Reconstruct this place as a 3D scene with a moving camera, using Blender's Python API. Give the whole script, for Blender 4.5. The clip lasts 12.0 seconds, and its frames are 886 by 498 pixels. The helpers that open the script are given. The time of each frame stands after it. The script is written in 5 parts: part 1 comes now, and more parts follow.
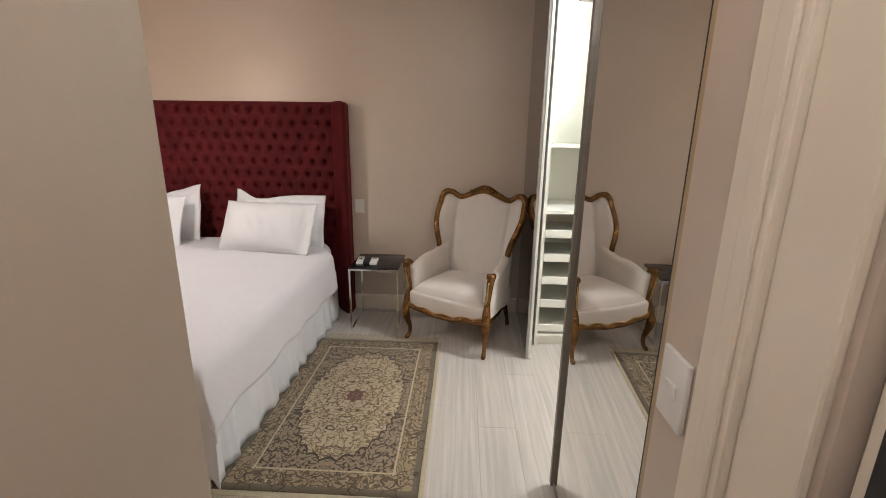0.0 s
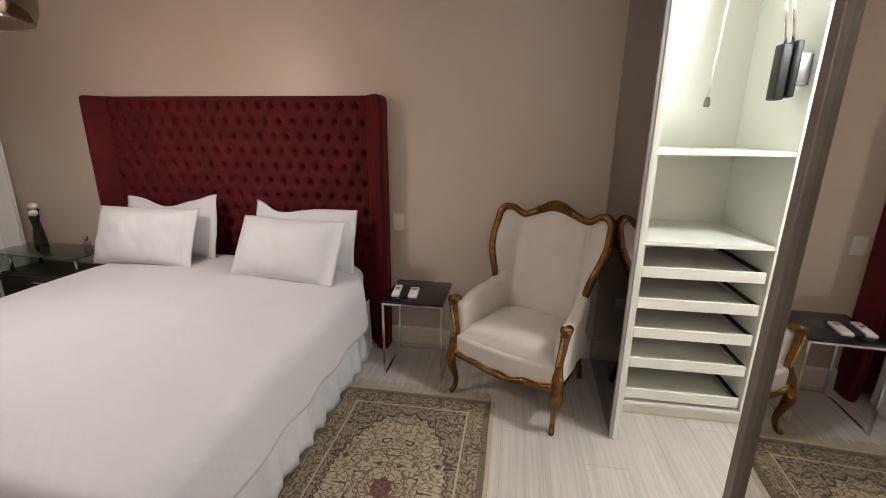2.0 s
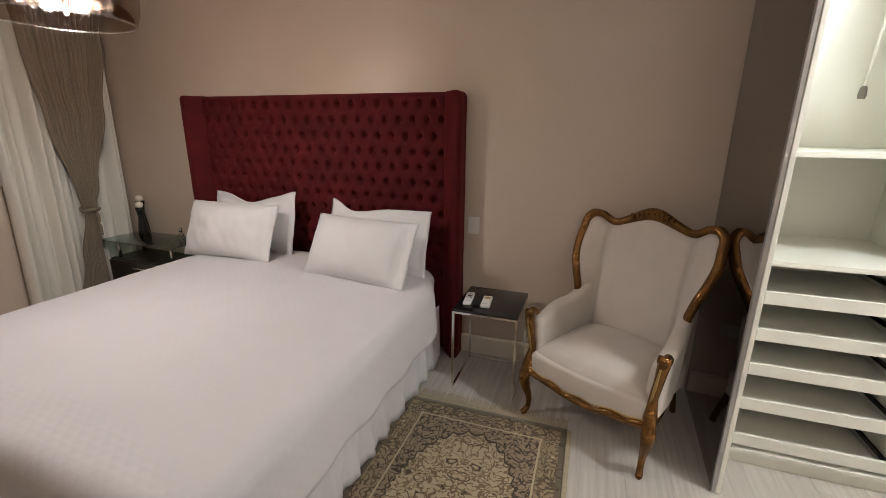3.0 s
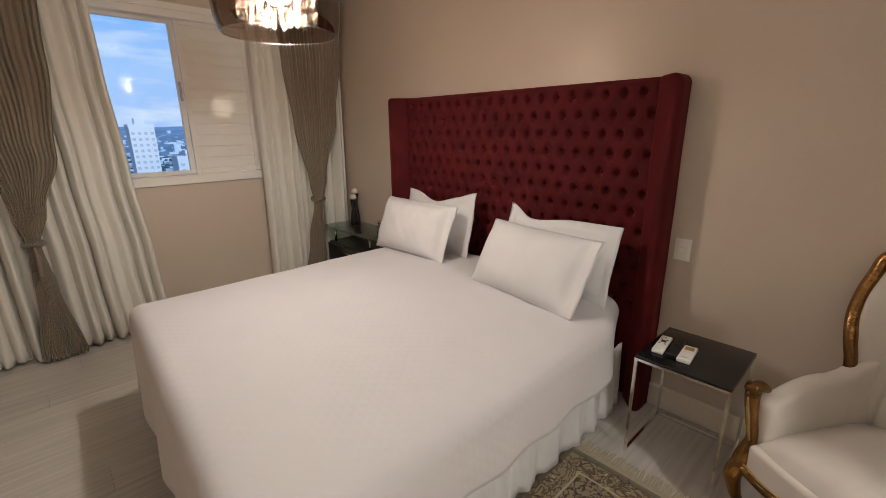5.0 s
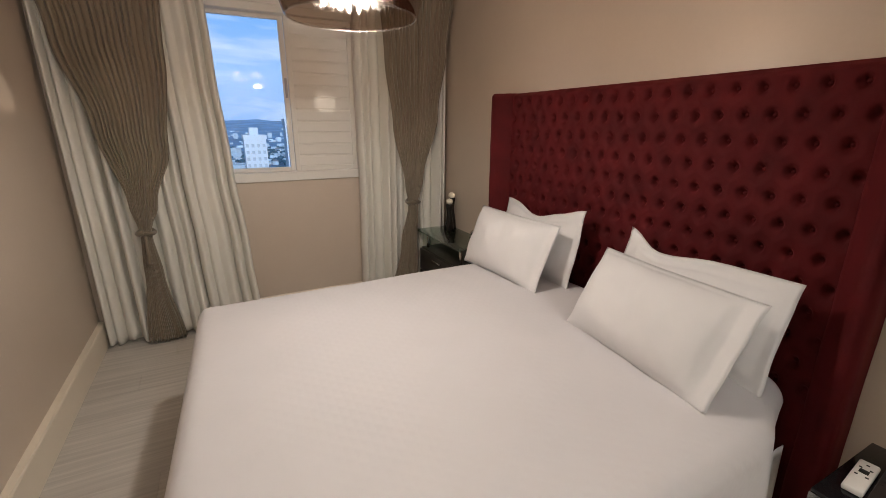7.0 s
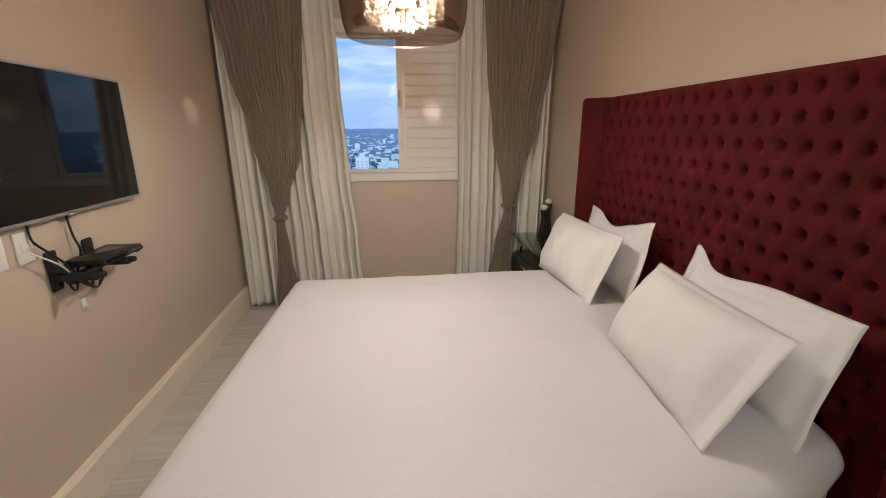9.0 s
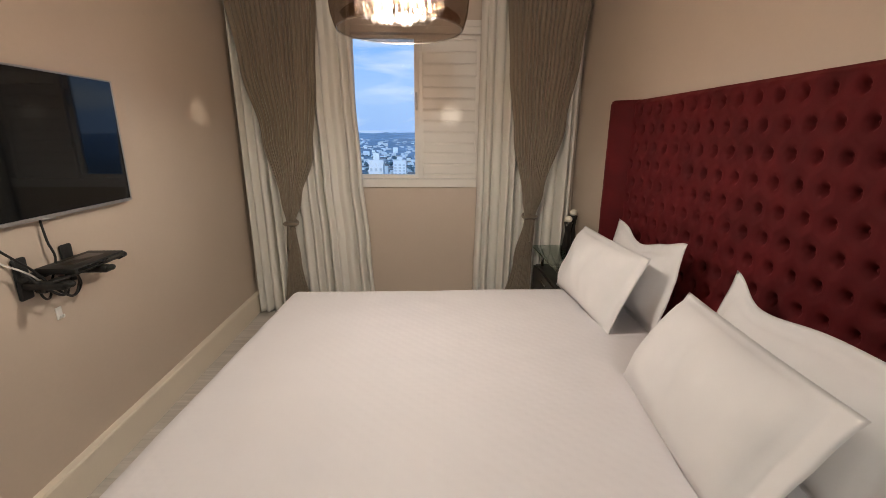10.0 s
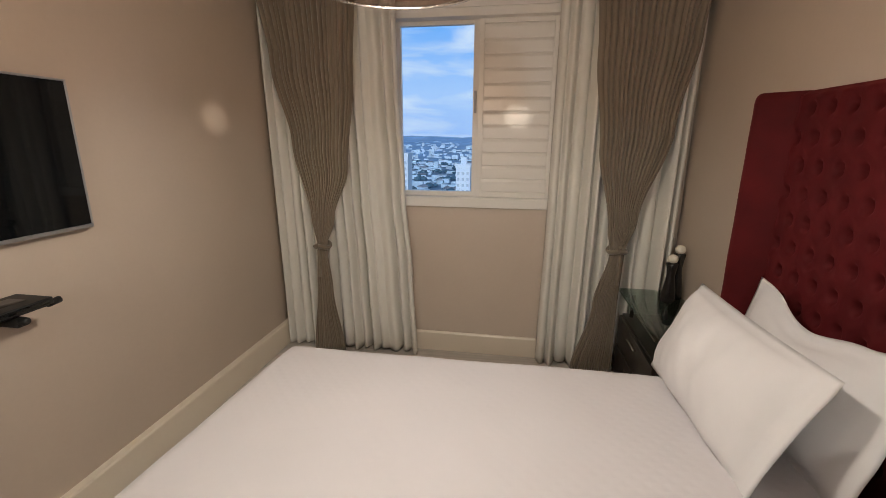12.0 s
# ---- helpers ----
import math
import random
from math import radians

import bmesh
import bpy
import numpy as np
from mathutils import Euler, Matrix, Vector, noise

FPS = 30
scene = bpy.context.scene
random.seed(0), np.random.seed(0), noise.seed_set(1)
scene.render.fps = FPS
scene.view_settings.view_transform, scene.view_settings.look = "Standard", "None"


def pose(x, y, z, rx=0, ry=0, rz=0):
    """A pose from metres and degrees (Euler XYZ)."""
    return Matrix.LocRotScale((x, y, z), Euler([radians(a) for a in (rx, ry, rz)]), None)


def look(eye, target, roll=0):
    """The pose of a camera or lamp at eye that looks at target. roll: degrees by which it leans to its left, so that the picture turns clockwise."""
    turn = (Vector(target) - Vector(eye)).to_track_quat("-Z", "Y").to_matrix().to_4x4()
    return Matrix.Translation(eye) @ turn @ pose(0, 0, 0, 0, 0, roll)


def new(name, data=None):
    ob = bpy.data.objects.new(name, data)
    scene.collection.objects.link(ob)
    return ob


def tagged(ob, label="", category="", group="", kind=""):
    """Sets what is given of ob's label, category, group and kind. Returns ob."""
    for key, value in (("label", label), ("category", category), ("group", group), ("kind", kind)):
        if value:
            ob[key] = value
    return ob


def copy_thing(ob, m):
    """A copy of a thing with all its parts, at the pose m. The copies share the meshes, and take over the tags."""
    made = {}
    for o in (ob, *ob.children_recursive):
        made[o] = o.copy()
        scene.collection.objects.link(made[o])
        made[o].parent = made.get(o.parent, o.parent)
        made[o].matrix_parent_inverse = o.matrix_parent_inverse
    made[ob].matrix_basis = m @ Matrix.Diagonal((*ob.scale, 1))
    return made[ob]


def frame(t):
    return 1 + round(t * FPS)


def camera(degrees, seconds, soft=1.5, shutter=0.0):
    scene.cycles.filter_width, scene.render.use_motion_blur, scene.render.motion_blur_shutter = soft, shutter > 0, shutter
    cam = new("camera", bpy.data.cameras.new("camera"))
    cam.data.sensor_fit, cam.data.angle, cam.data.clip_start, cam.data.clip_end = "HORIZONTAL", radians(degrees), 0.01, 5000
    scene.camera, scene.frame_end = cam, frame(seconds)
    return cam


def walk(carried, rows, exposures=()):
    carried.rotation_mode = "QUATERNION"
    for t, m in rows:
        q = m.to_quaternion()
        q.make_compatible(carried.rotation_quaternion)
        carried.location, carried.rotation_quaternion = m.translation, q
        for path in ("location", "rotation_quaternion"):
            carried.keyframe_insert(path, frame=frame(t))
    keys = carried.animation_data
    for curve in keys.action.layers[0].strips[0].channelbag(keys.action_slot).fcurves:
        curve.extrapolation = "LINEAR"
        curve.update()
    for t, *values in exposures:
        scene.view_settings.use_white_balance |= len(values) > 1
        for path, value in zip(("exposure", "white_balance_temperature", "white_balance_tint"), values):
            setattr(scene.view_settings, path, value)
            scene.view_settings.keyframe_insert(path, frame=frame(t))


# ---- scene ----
cam = camera(92.0, 12.0, soft=0.8)
PATH = [
    (0, (0.025, 0.176, 1.449), (-0.062, 2.11, 0.946), 0.8),
    (0.5, (0.012, 0.359, 1.451), (-0.084, 2.294, 0.954), 0.8),
    (1, (0.0, 0.543, 1.472), (-0.113, 2.474, 0.966), 1.0),
    (1.5, (-0.035, 0.74, 1.5), (-0.177, 2.665, 0.979), 1.1),
    (2, (-0.064, 0.88, 1.503), (-0.376, 2.781, 0.965), 0.5),
    (2.5, (-0.102, 0.966, 1.483), (-0.582, 2.834, 0.952), 0.6),
    (4.3, (-0.16, 1.261, 1.502), (-1.258, 2.84, 0.951), -0.4),
    (4.5, (-0.158, 1.305, 1.488), (-1.35, 2.818, 0.948), -0.3),
    (5, (-0.153, 1.401, 1.487), (-1.558, 2.715, 0.94), -0.6),
    (5.5, (-0.173, 1.454, 1.496), (-1.706, 2.607, 0.93), -0.8),
    (6, (-0.243, 1.544, 1.5), (-1.862, 2.574, 0.936), -0.3),
    (6.5, (-0.355, 1.668, 1.536), (-2.021, 2.613, 0.961), -0.1),
    (7, (-0.421, 1.784, 1.507), (-2.125, 2.669, 0.948), 0.1),
    (9, (-0.157, 2.208, 1.5), (-2.071, 2.447, 0.97), -0.2),
    (9.5, (-0.181, 2.271, 1.504), (-2.105, 2.424, 0.979), 0.2),
    (10, (-0.354, 2.39, 1.501), (-2.286, 2.47, 0.989), 0.3),
    (10.5, (-0.509, 2.446, 1.495), (-2.444, 2.44, 0.99), 0.2),
    (11, (-0.759, 2.477, 1.515), (-2.692, 2.368, 1.014), 0.2),
    (11.5, (-0.947, 2.521, 1.531), (-2.872, 2.311, 1.033), 0.2),
    (12, (-1.082, 2.585, 1.53), (-2.995, 2.278, 1.034), 0.3),
]
walk(cam, [(t, look(eye, target, roll)) for t, eye, target, roll in PATH], [(0, 0.08, 5650, 11.5), (0.5, -0.02, 5550, 12), (1.1, 0.06, 5350, 11), (1.8, -0.06, 5650, 12.5), (2.7, -0.30, 5750, 12.5), (4.3, -0.26, 6150, 12.5), (7.2, -0.23, 6100, 12), (8.8, -0.17, 6250, 12), (12, -0.27, 6150, 11)])

# ---- light ----
world = bpy.data.worlds.new("world")
scene.world = world
world.use_nodes = True
wn = world.node_tree
sky = wn.nodes.new("ShaderNodeTexSky")
sky.sky_type = "NISHITA"
sky.sun_disc = False
sky.sun_elevation, sky.sun_rotation = radians(12), radians(90)
wn.links.new(sky.outputs[0], wn.nodes["Background"].inputs[0])
wn.nodes["Background"].inputs[1].default_value = 0.12


def lamp(name, kind, m, power, colour, size=0.1):
    d = bpy.data.lights.new(name, kind)
    d.energy, d.color = power, colour
    if kind == "AREA":
        d.shape, d.size = "SQUARE", size
    elif kind == "SUN":
        d.angle = radians(size)
    else:
        d.shadow_soft_size = size
    ob = new(name, d)
    ob.matrix_basis = m
    return ob


lamp("dusk_sun", "SUN", look((40, 8, 14), (0, 0, 0)), 2.6, (0.66, 0.82, 1.0), 10)
lamp("pendant_bulb", "POINT", pose(-2.14, 2.296, 1.945), 54, (1.0, 0.88, 0.73), 0.05)
lamp("closet_light", "POINT", pose(1.50, 2.36, 2.34), 92, (1.0, 0.98, 0.88), 0.12)
lamp("hall_light", "POINT", pose(-0.06, 0.04, 2.36), 13, (1.0, 0.92, 0.82), 0.08)

# Added spot lamps imitate the caustic patches thrown by the pendant's glass.
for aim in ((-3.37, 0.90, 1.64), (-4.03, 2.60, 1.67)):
    beam = lamp("caustic_spot", "SPOT", look((-2.14, 2.296, 1.90), aim), 60, (1.0, 0.86, 0.68), 0.01)
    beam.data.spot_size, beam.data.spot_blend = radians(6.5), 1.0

# ---- materials ----
def material(name, colour, rough=0.6, metal=0.0, var=0.06, scale=6.0, fine=120.0, bump=0.02, spec=0.5, sheen=0.0, dist=0.002, stretch=(1, 1, 1), random_tone=0.0, space="Object"):
    m = bpy.data.materials.new(name)
    m.use_nodes = True
    nt = m.node_tree
    b = nt.nodes["Principled BSDF"]
    b.inputs["Roughness"].default_value = rough
    b.inputs["Metallic"].default_value = metal
    b.inputs["Specular IOR Level"].default_value = spec
    b.inputs["Sheen Weight"].default_value = sheen
    co = nt.nodes.new("ShaderNodeTexCoord")
    mp = nt.nodes.new("ShaderNodeMapping")
    mp.inputs["Scale"].default_value = stretch
    nt.links.new(co.outputs[space], mp.inputs[0])
    n1 = nt.nodes.new("ShaderNodeTexNoise")
    n1.inputs["Scale"].default_value, n1.inputs["Detail"].default_value = scale, 5
    n2 = nt.nodes.new("ShaderNodeTexNoise")
    n2.inputs["Scale"].default_value, n2.inputs["Detail"].default_value = fine, 3
    nt.links.new(mp.outputs[0], n1.inputs[0])
    nt.links.new(mp.outputs[0], n2.inputs[0])
    add = nt.nodes.new("ShaderNodeMath")
    add.operation = "MULTIPLY_ADD"
    add.inputs[1].default_value = 0.35
    nt.links.new(n2.outputs[0], add.inputs[0])
    nt.links.new(n1.outputs[0], add.inputs[2])
    rp = nt.nodes.new("ShaderNodeValToRGB")
    rp.color_ramp.elements[0].position, rp.color_ramp.elements[1].position = 0.40, 0.95
    rp.color_ramp.elements[0].color = (*[c * (1 - var) for c in colour], 1)
    rp.color_ramp.elements[1].color = (*[min(1, c * (1 + var)) for c in colour], 1)
    nt.links.new(add.outputs[0], rp.inputs[0])
    out = rp.outputs[0]
    if random_tone:
        oi = nt.nodes.new("ShaderNodeObjectInfo")
        mr = nt.nodes.new("ShaderNodeMapRange")
        mr.inputs[3].default_value, mr.inputs[4].default_value = 1 - random_tone, 1 + random_tone
        nt.links.new(oi.outputs["Random"], mr.inputs[0])
        hs = nt.nodes.new("ShaderNodeHueSaturation")
        nt.links.new(mr.outputs[0], hs.inputs["Value"])
        nt.links.new(out, hs.inputs["Color"])
        out = hs.outputs[0]
    nt.links.new(out, b.inputs["Base Color"])
    if bump:
        bp = nt.nodes.new("ShaderNodeBump")
        bp.inputs["Strength"].default_value, bp.inputs["Distance"].default_value = min(1, bump * 10), dist
        nt.links.new(add.outputs[0], bp.inputs["Height"])
        nt.links.new(bp.outputs[0], b.inputs["Normal"])
    return m


def glass(name, tint, gloss=0.08, rough=0.0, edge=0.12):
    """Thin clear glass: tinted see-through with a reflecting skin."""
    m = bpy.data.materials.new(name)
    m.use_nodes = True
    nt = m.node_tree
    nt.nodes.remove(nt.nodes["Principled BSDF"])
    tr = nt.nodes.new("ShaderNodeBsdfTransparent")
    tr.inputs[0].default_value = (*tint, 1)
    gl = nt.nodes.new("ShaderNodeBsdfGlossy")
    gl.inputs["Roughness"].default_value = rough
    fr = nt.nodes.new("ShaderNodeLayerWeight")
    fr.inputs[0].default_value = edge
    ad = nt.nodes.new("ShaderNodeMath")
    ad.operation = "ADD"
    ad.use_clamp = True
    ad.inputs[1].default_value = gloss
    mx = nt.nodes.new("ShaderNodeMixShader")
    nt.links.new(fr.outputs[1], ad.inputs[0])
    nt.links.new(ad.outputs[0], mx.inputs[0])
    nt.links.new(tr.outputs[0], mx.inputs[1])
    nt.links.new(gl.outputs[0], mx.inputs[2])
    nt.links.new(mx.outputs[0], nt.nodes["Material Output"].inputs[0])
    return m


def glow(name, colour, strength):
    m = bpy.data.materials.new(name)
    m.use_nodes = True
    b = m.node_tree.nodes["Principled BSDF"]
    b.inputs["Base Color"].default_value = (*colour, 1)
    b.inputs["Emission Color"].default_value = (*colour, 1)
    b.inputs["Emission Strength"].default_value = strength
    return m


WALL = material("wall_paint", (0.575, 0.482, 0.395), 0.36, var=0.035, scale=1.6, fine=60, bump=0.012, dist=0.002)
TRIM = material("trim_paint", (0.78, 0.70, 0.58), 0.35, var=0.03, scale=3, fine=90, bump=0.006)
CEIL = material("ceiling_paint", (0.78, 0.76, 0.72), 0.8, var=0.03, scale=2)
WHITE = material("white_lacquer", (0.86, 0.86, 0.775), 0.35, var=0.02, scale=3, fine=150, bump=0.003)
PLASTIC = material("white_plastic", (0.76, 0.74, 0.70), 0.35, var=0.03, scale=20, bump=0.004)
SHUTTER = material("shutter_enamel", (0.78, 0.75, 0.70), 0.28, var=0.03, scale=5, bump=0.004)
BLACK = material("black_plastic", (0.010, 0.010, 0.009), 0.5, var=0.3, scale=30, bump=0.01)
SCREEN = material("screen_glass", (0.004, 0.005, 0.006), 0.04, var=0.1, bump=0, spec=0.30)
SILVER = material("brushed_bezel", (0.45, 0.45, 0.46), 0.35, metal=0.8, var=0.1, scale=40, bump=0.01)
CHROME = material("chrome", (0.80, 0.79, 0.77), 0.12, metal=1.0, var=0.05, scale=12, bump=0)
BRONZE = material("bronze_profile", (0.27, 0.245, 0.21), 0.45, metal=0.5, var=0.1, scale=20, bump=0.01)
MIRROR = material("mirror_silver", (0.80, 0.79, 0.76), 0.015, metal=1.0, var=0.01, scale=1, bump=0)
DARKMIRROR = material("smoked_mirror", (0.27, 0.25, 0.23), 0.03, metal=1.0, var=0.02, scale=1, bump=0)
CHAMPAGNE = material("champagne_profile", (0.46, 0.345, 0.20), 0.42, metal=0.3, var=0.06, scale=20, bump=0.004)
BRASS = material("old_brass", (0.48, 0.33, 0.13), 0.35, metal=0.9, var=0.2, scale=60, bump=0.02)
LINEN = material("white_linen", (0.70, 0.68, 0.675), 0.85, var=0.025, scale=9, fine=420, bump=0.03, sheen=0.15, dist=0.0015)
SKIRT = material("bed_skirt_cotton", (0.76, 0.76, 0.77), 0.85, var=0.03, scale=14, fine=300, bump=0.03, sheen=0.1)
MATTRESS = material("mattress_ticking", (0.70, 0.69, 0.66), 0.85, var=0.04, scale=30, bump=0.03)
VELVET = material("red_velvet", (0.074, 0.0040, 0.0052), 0.78, var=0.30, scale=7, fine=260, bump=0.04, sheen=0.18, spec=0.2)
VELVET.node_tree.nodes["Principled BSDF"].inputs["Sheen Tint"].default_value = (0.75, 0.10, 0.10, 1)
UPHOLSTERY = material("oatmeal_linen", (0.62, 0.565, 0.51), 0.85, var=0.05, scale=10, fine=380, bump=0.05, sheen=0.15)
GILT = material("gilded_wood", (0.205, 0.098, 0.025), 0.26, metal=0.72, var=0.65, scale=15, fine=90, bump=0.06, dist=0.004)
CREAM = material("cream_curtain", (0.74, 0.715, 0.65), 0.8, var=0.05, scale=5, fine=350, bump=0.04, stretch=(1, 1, 0.3), sheen=0.1)
TAUPE = material("taupe_voile", (0.205, 0.162, 0.112), 0.6, var=0.14, scale=9, fine=300, bump=0.05, stretch=(1, 1, 0.12), sheen=0.3)
DARKWOOD = material("dark_wood", (0.022, 0.017, 0.014), 0.3, var=0.4, scale=6, fine=50, bump=0.02, stretch=(1, 8, 8))
BLACKGLASS = material("black_glass", (0.010, 0.010, 0.011), 0.12, var=0.2, bump=0)
CERAMIC = material("black_ceramic", (0.014, 0.012, 0.011), 0.25, var=0.2, scale=20, bump=0.01)
WAX = material("candle_wax", (0.78, 0.72, 0.60), 0.5, var=0.06, scale=30, bump=0.02)
PLANK = material("laminate_plank", (0.54, 0.505, 0.46), 0.36, var=0.12, scale=46, fine=150, bump=0.008, stretch=(1, 0.03, 1), random_tone=0.035, dist=0.0006)
geo = PLANK.node_tree.nodes.new("ShaderNodeNewGeometry")
PLANK.node_tree.links.new(geo.outputs["Position"], PLANK.node_tree.nodes["Mapping"].inputs[0])
tone = PLANK.node_tree.nodes["Color Ramp"].color_ramp
tone.elements[0].position, tone.elements[1].position = 0.52, 0.86
UNDER = material("floor_base", (0.20, 0.18, 0.16), 0.8)
FRINGE = material("rug_fringe", (0.46, 0.39, 0.27), 0.95, var=0.12, scale=60, bump=0.08)
CRYSTAL = glass("lamp_crystal", (1.0, 0.98, 0.95), 0.12, 0.18)
SMOKE = glass("smoked_glass", (0.50, 0.40, 0.33), 0.06, 0.0, 0.08)
PANE = glass("window_glass", (0.94, 0.97, 1.0), 0.012, 0.0, 0.05)
TABLEGLASS = glass("table_glass", (0.55, 0.66, 0.60), 0.08, 0.0)
BOTTLE = glass("bottle_glass", (0.85, 0.86, 0.86), 0.10, 0.0)
FROST = bpy.data.materials.new("frosted_glass")
FROST.use_nodes = True
ft = FROST.node_tree
fa, fb, fm = ft.nodes.new("ShaderNodeBsdfTranslucent"), ft.nodes.new("ShaderNodeBsdfTransparent"), ft.nodes.new("ShaderNodeMixShader")
fa.inputs[0].default_value, fb.inputs[0].default_value = (0.95, 0.90, 0.84, 1), (1.0, 0.97, 0.93, 1)
fm.inputs[0].default_value = 0.65
ft.links.new(fa.outputs[0], fm.inputs[1])
ft.links.new(fb.outputs[0], fm.inputs[2])
fm.inputs[0].default_value = 0.35
ft.links.new(fm.outputs[0], ft.nodes["Material Output"].inputs[0])
BULB = glow("bulb_glow", (1.0, 0.90, 0.76), 45)
PANELGLOW = glow("panel_diffuser", (1.0, 0.92, 0.82), 2.5)


def quilted():
    """Fine woven quilting pressed into the coverlet."""
    nt = LINEN_Q.node_tree
    b = nt.nodes["Principled BSDF"]
    co = nt.nodes.new("ShaderNodeTexCoord")
    waves = []
    for turn in (45, -45):
        mp = nt.nodes.new("ShaderNodeMapping")
        mp.inputs["Rotation"].default_value = (0, 0, radians(turn))
        w = nt.nodes.new("ShaderNodeTexWave")
        w.inputs["Scale"].default_value, w.inputs["Distortion"].default_value, w.inputs["Detail Scale"].default_value = 8.5, 0.5, 2.0
        nt.links.new(co.outputs["UV"], mp.inputs[0])
        nt.links.new(mp.outputs[0], w.inputs[0])
        waves.append(w)
    mx = nt.nodes.new("ShaderNodeMath")
    mx.operation = "MINIMUM"
    nt.links.new(waves[0].outputs[1], mx.inputs[0])
    nt.links.new(waves[1].outputs[1], mx.inputs[1])
    bp = nt.nodes.new("ShaderNodeBump")
    bp.inputs["Strength"].default_value, bp.inputs["Distance"].default_value = 0.11, 0.004
    nt.links.new(mx.outputs[0], bp.inputs["Height"])
    old = b.inputs["Normal"].links[0].from_node
    nt.links.new(old.outputs[0], bp.inputs["Normal"])
    nt.links.new(bp.outputs[0], b.inputs["Normal"])


LINEN_Q = material("quilted_coverlet", (0.675, 0.65, 0.66), 0.58, var=0.02, scale=5, fine=300, bump=0.02, sheen=0.15)
quilted()


def rug_material():
    """A woven oriental rug: bordered field, scalloped cream oval, vine scrolls and a red rosette."""
    m = bpy.data.materials.new("woven_rug")
    m.use_nodes = True
    nt = m.node_tree
    L = nt.links.new
    b = nt.nodes["Principled BSDF"]
    b.inputs["Roughness"].default_value = 0.95
    b.inputs["Sheen Weight"].default_value = 0.2
    co = nt.nodes.new("ShaderNodeTexCoord")

    def calc(op, a, c=None, d=None):
        n = nt.nodes.new("ShaderNodeMath")
        n.operation = op
        for k, v in enumerate((a, c, d)):
            if v is None:
                continue
            if isinstance(v, (int, float)):
                n.inputs[k].default_value = v
            else:
                L(v, n.inputs[k])
        return n.outputs[0]

    def mix(f, a, c):
        n = nt.nodes.new("ShaderNodeMix")
        n.data_type = "RGBA"
        L(f, n.inputs[0])
        for k, v in ((6, a), (7, c)):
            if isinstance(v, tuple):
                n.inputs[k].default_value = (*v, 1)
            else:
                L(v, n.inputs[k])
        return n.outputs[2]

    sp = nt.nodes.new("ShaderNodeSeparateXYZ")
    L(co.outputs["Object"], sp.inputs[0])
    x, y = sp.outputs[0], sp.outputs[1]
    ax, ay = calc("ABSOLUTE", x), calc("ABSOLUTE", y)
    fold = nt.nodes.new("ShaderNodeCombineXYZ")
    L(ax, fold.inputs[0])
    L(ay, fold.inputs[1])

    def noise_tex(scale, detail, vec):
        n = nt.nodes.new("ShaderNodeTexNoise")
        n.inputs["Scale"].default_value, n.inputs["Detail"].default_value = scale, detail
        L(vec, n.inputs[0])
        return n

    warp = noise_tex(9, 2, fold.outputs[0])
    wv = nt.nodes.new("ShaderNodeVectorMath")
    wv.operation = "MULTIPLY_ADD"
    wv.inputs[1].default_value = (0.09, 0.09, 0)
    L(warp.outputs[1], wv.inputs[0])
    L(fold.outputs[0], wv.inputs[2])

    def cells(scale, feature):
        n = nt.nodes.new("ShaderNodeTexVoronoi")
        n.feature = feature
        n.inputs["Scale"].default_value = scale
        L(wv.outputs[0], n.inputs[0])
        return n.outputs["Distance"]

    vine = calc("LESS_THAN", calc("ABSOLUTE", calc("SUBTRACT", cells(12, "F1"), 0.40)), 0.026)
    vine2 = calc("LESS_THAN", calc("ABSOLUTE", calc("SUBTRACT", noise_tex(34, 1.5, wv.outputs[0]).outputs[0], 0.5)), 0.044)
    dots = calc("LESS_THAN", cells(44, "F1"), 0.20)
    blossom = calc("LESS_THAN", cells(19, "F1"), 0.15)
    ang = calc("ARCTAN2", y, x)
    rad = calc("SQRT", calc("ADD", calc("POWER", calc("DIVIDE", ax, 0.285), 2), calc("POWER", calc("DIVIDE", ay, 0.53), 2)))
    scallop = calc("MULTIPLY", calc("ABSOLUTE", calc("SINE", calc("MULTIPLY", ang, 21))), 0.055)
    oval = calc("LESS_THAN", calc("ADD", rad, scallop), 0.98)
    ring = calc("LESS_THAN", calc("ABSOLUTE", calc("SUBTRACT", calc("ADD", rad, scallop), 0.985)), 0.014)
    r2 = calc("SQRT", calc("ADD", calc("POWER", ax, 2), calc("POWER", calc("MULTIPLY", ay, 0.8), 2)))
    petals = calc("ADD", r2, calc("MULTIPLY", calc("ABSOLUTE", calc("SINE", calc("MULTIPLY", ang, 4))), 0.012))
    rose = calc("LESS_THAN", petals, 0.055)
    rose_o = calc("LESS_THAN", petals, 0.11)
    border = calc("MAXIMUM", calc("GREATER_THAN", ax, 0.315), calc("GREATER_THAN", ay, 0.575))
    guard_d = calc("MINIMUM", calc("ABSOLUTE", calc("SUBTRACT", ax, 0.315)), calc("ABSOLUTE", calc("SUBTRACT", ay, 0.575)))
    inside = calc("MULTIPLY", calc("LESS_THAN", ax, 0.328), calc("LESS_THAN", ay, 0.588))
    guard = calc("MULTIPLY", calc("LESS_THAN", guard_d, 0.0045), inside)
    edge = calc("MAXIMUM", calc("GREATER_THAN", ax, 0.405), calc("GREATER_THAN", ay, 0.668))
    dark, taupe, cream, khaki, red = (0.030, 0.019, 0.009), (0.27, 0.205, 0.132), (0.47, 0.385, 0.250), (0.20, 0.145, 0.08), (0.11, 0.024, 0.022)
    field = mix(vine2, taupe, dark)
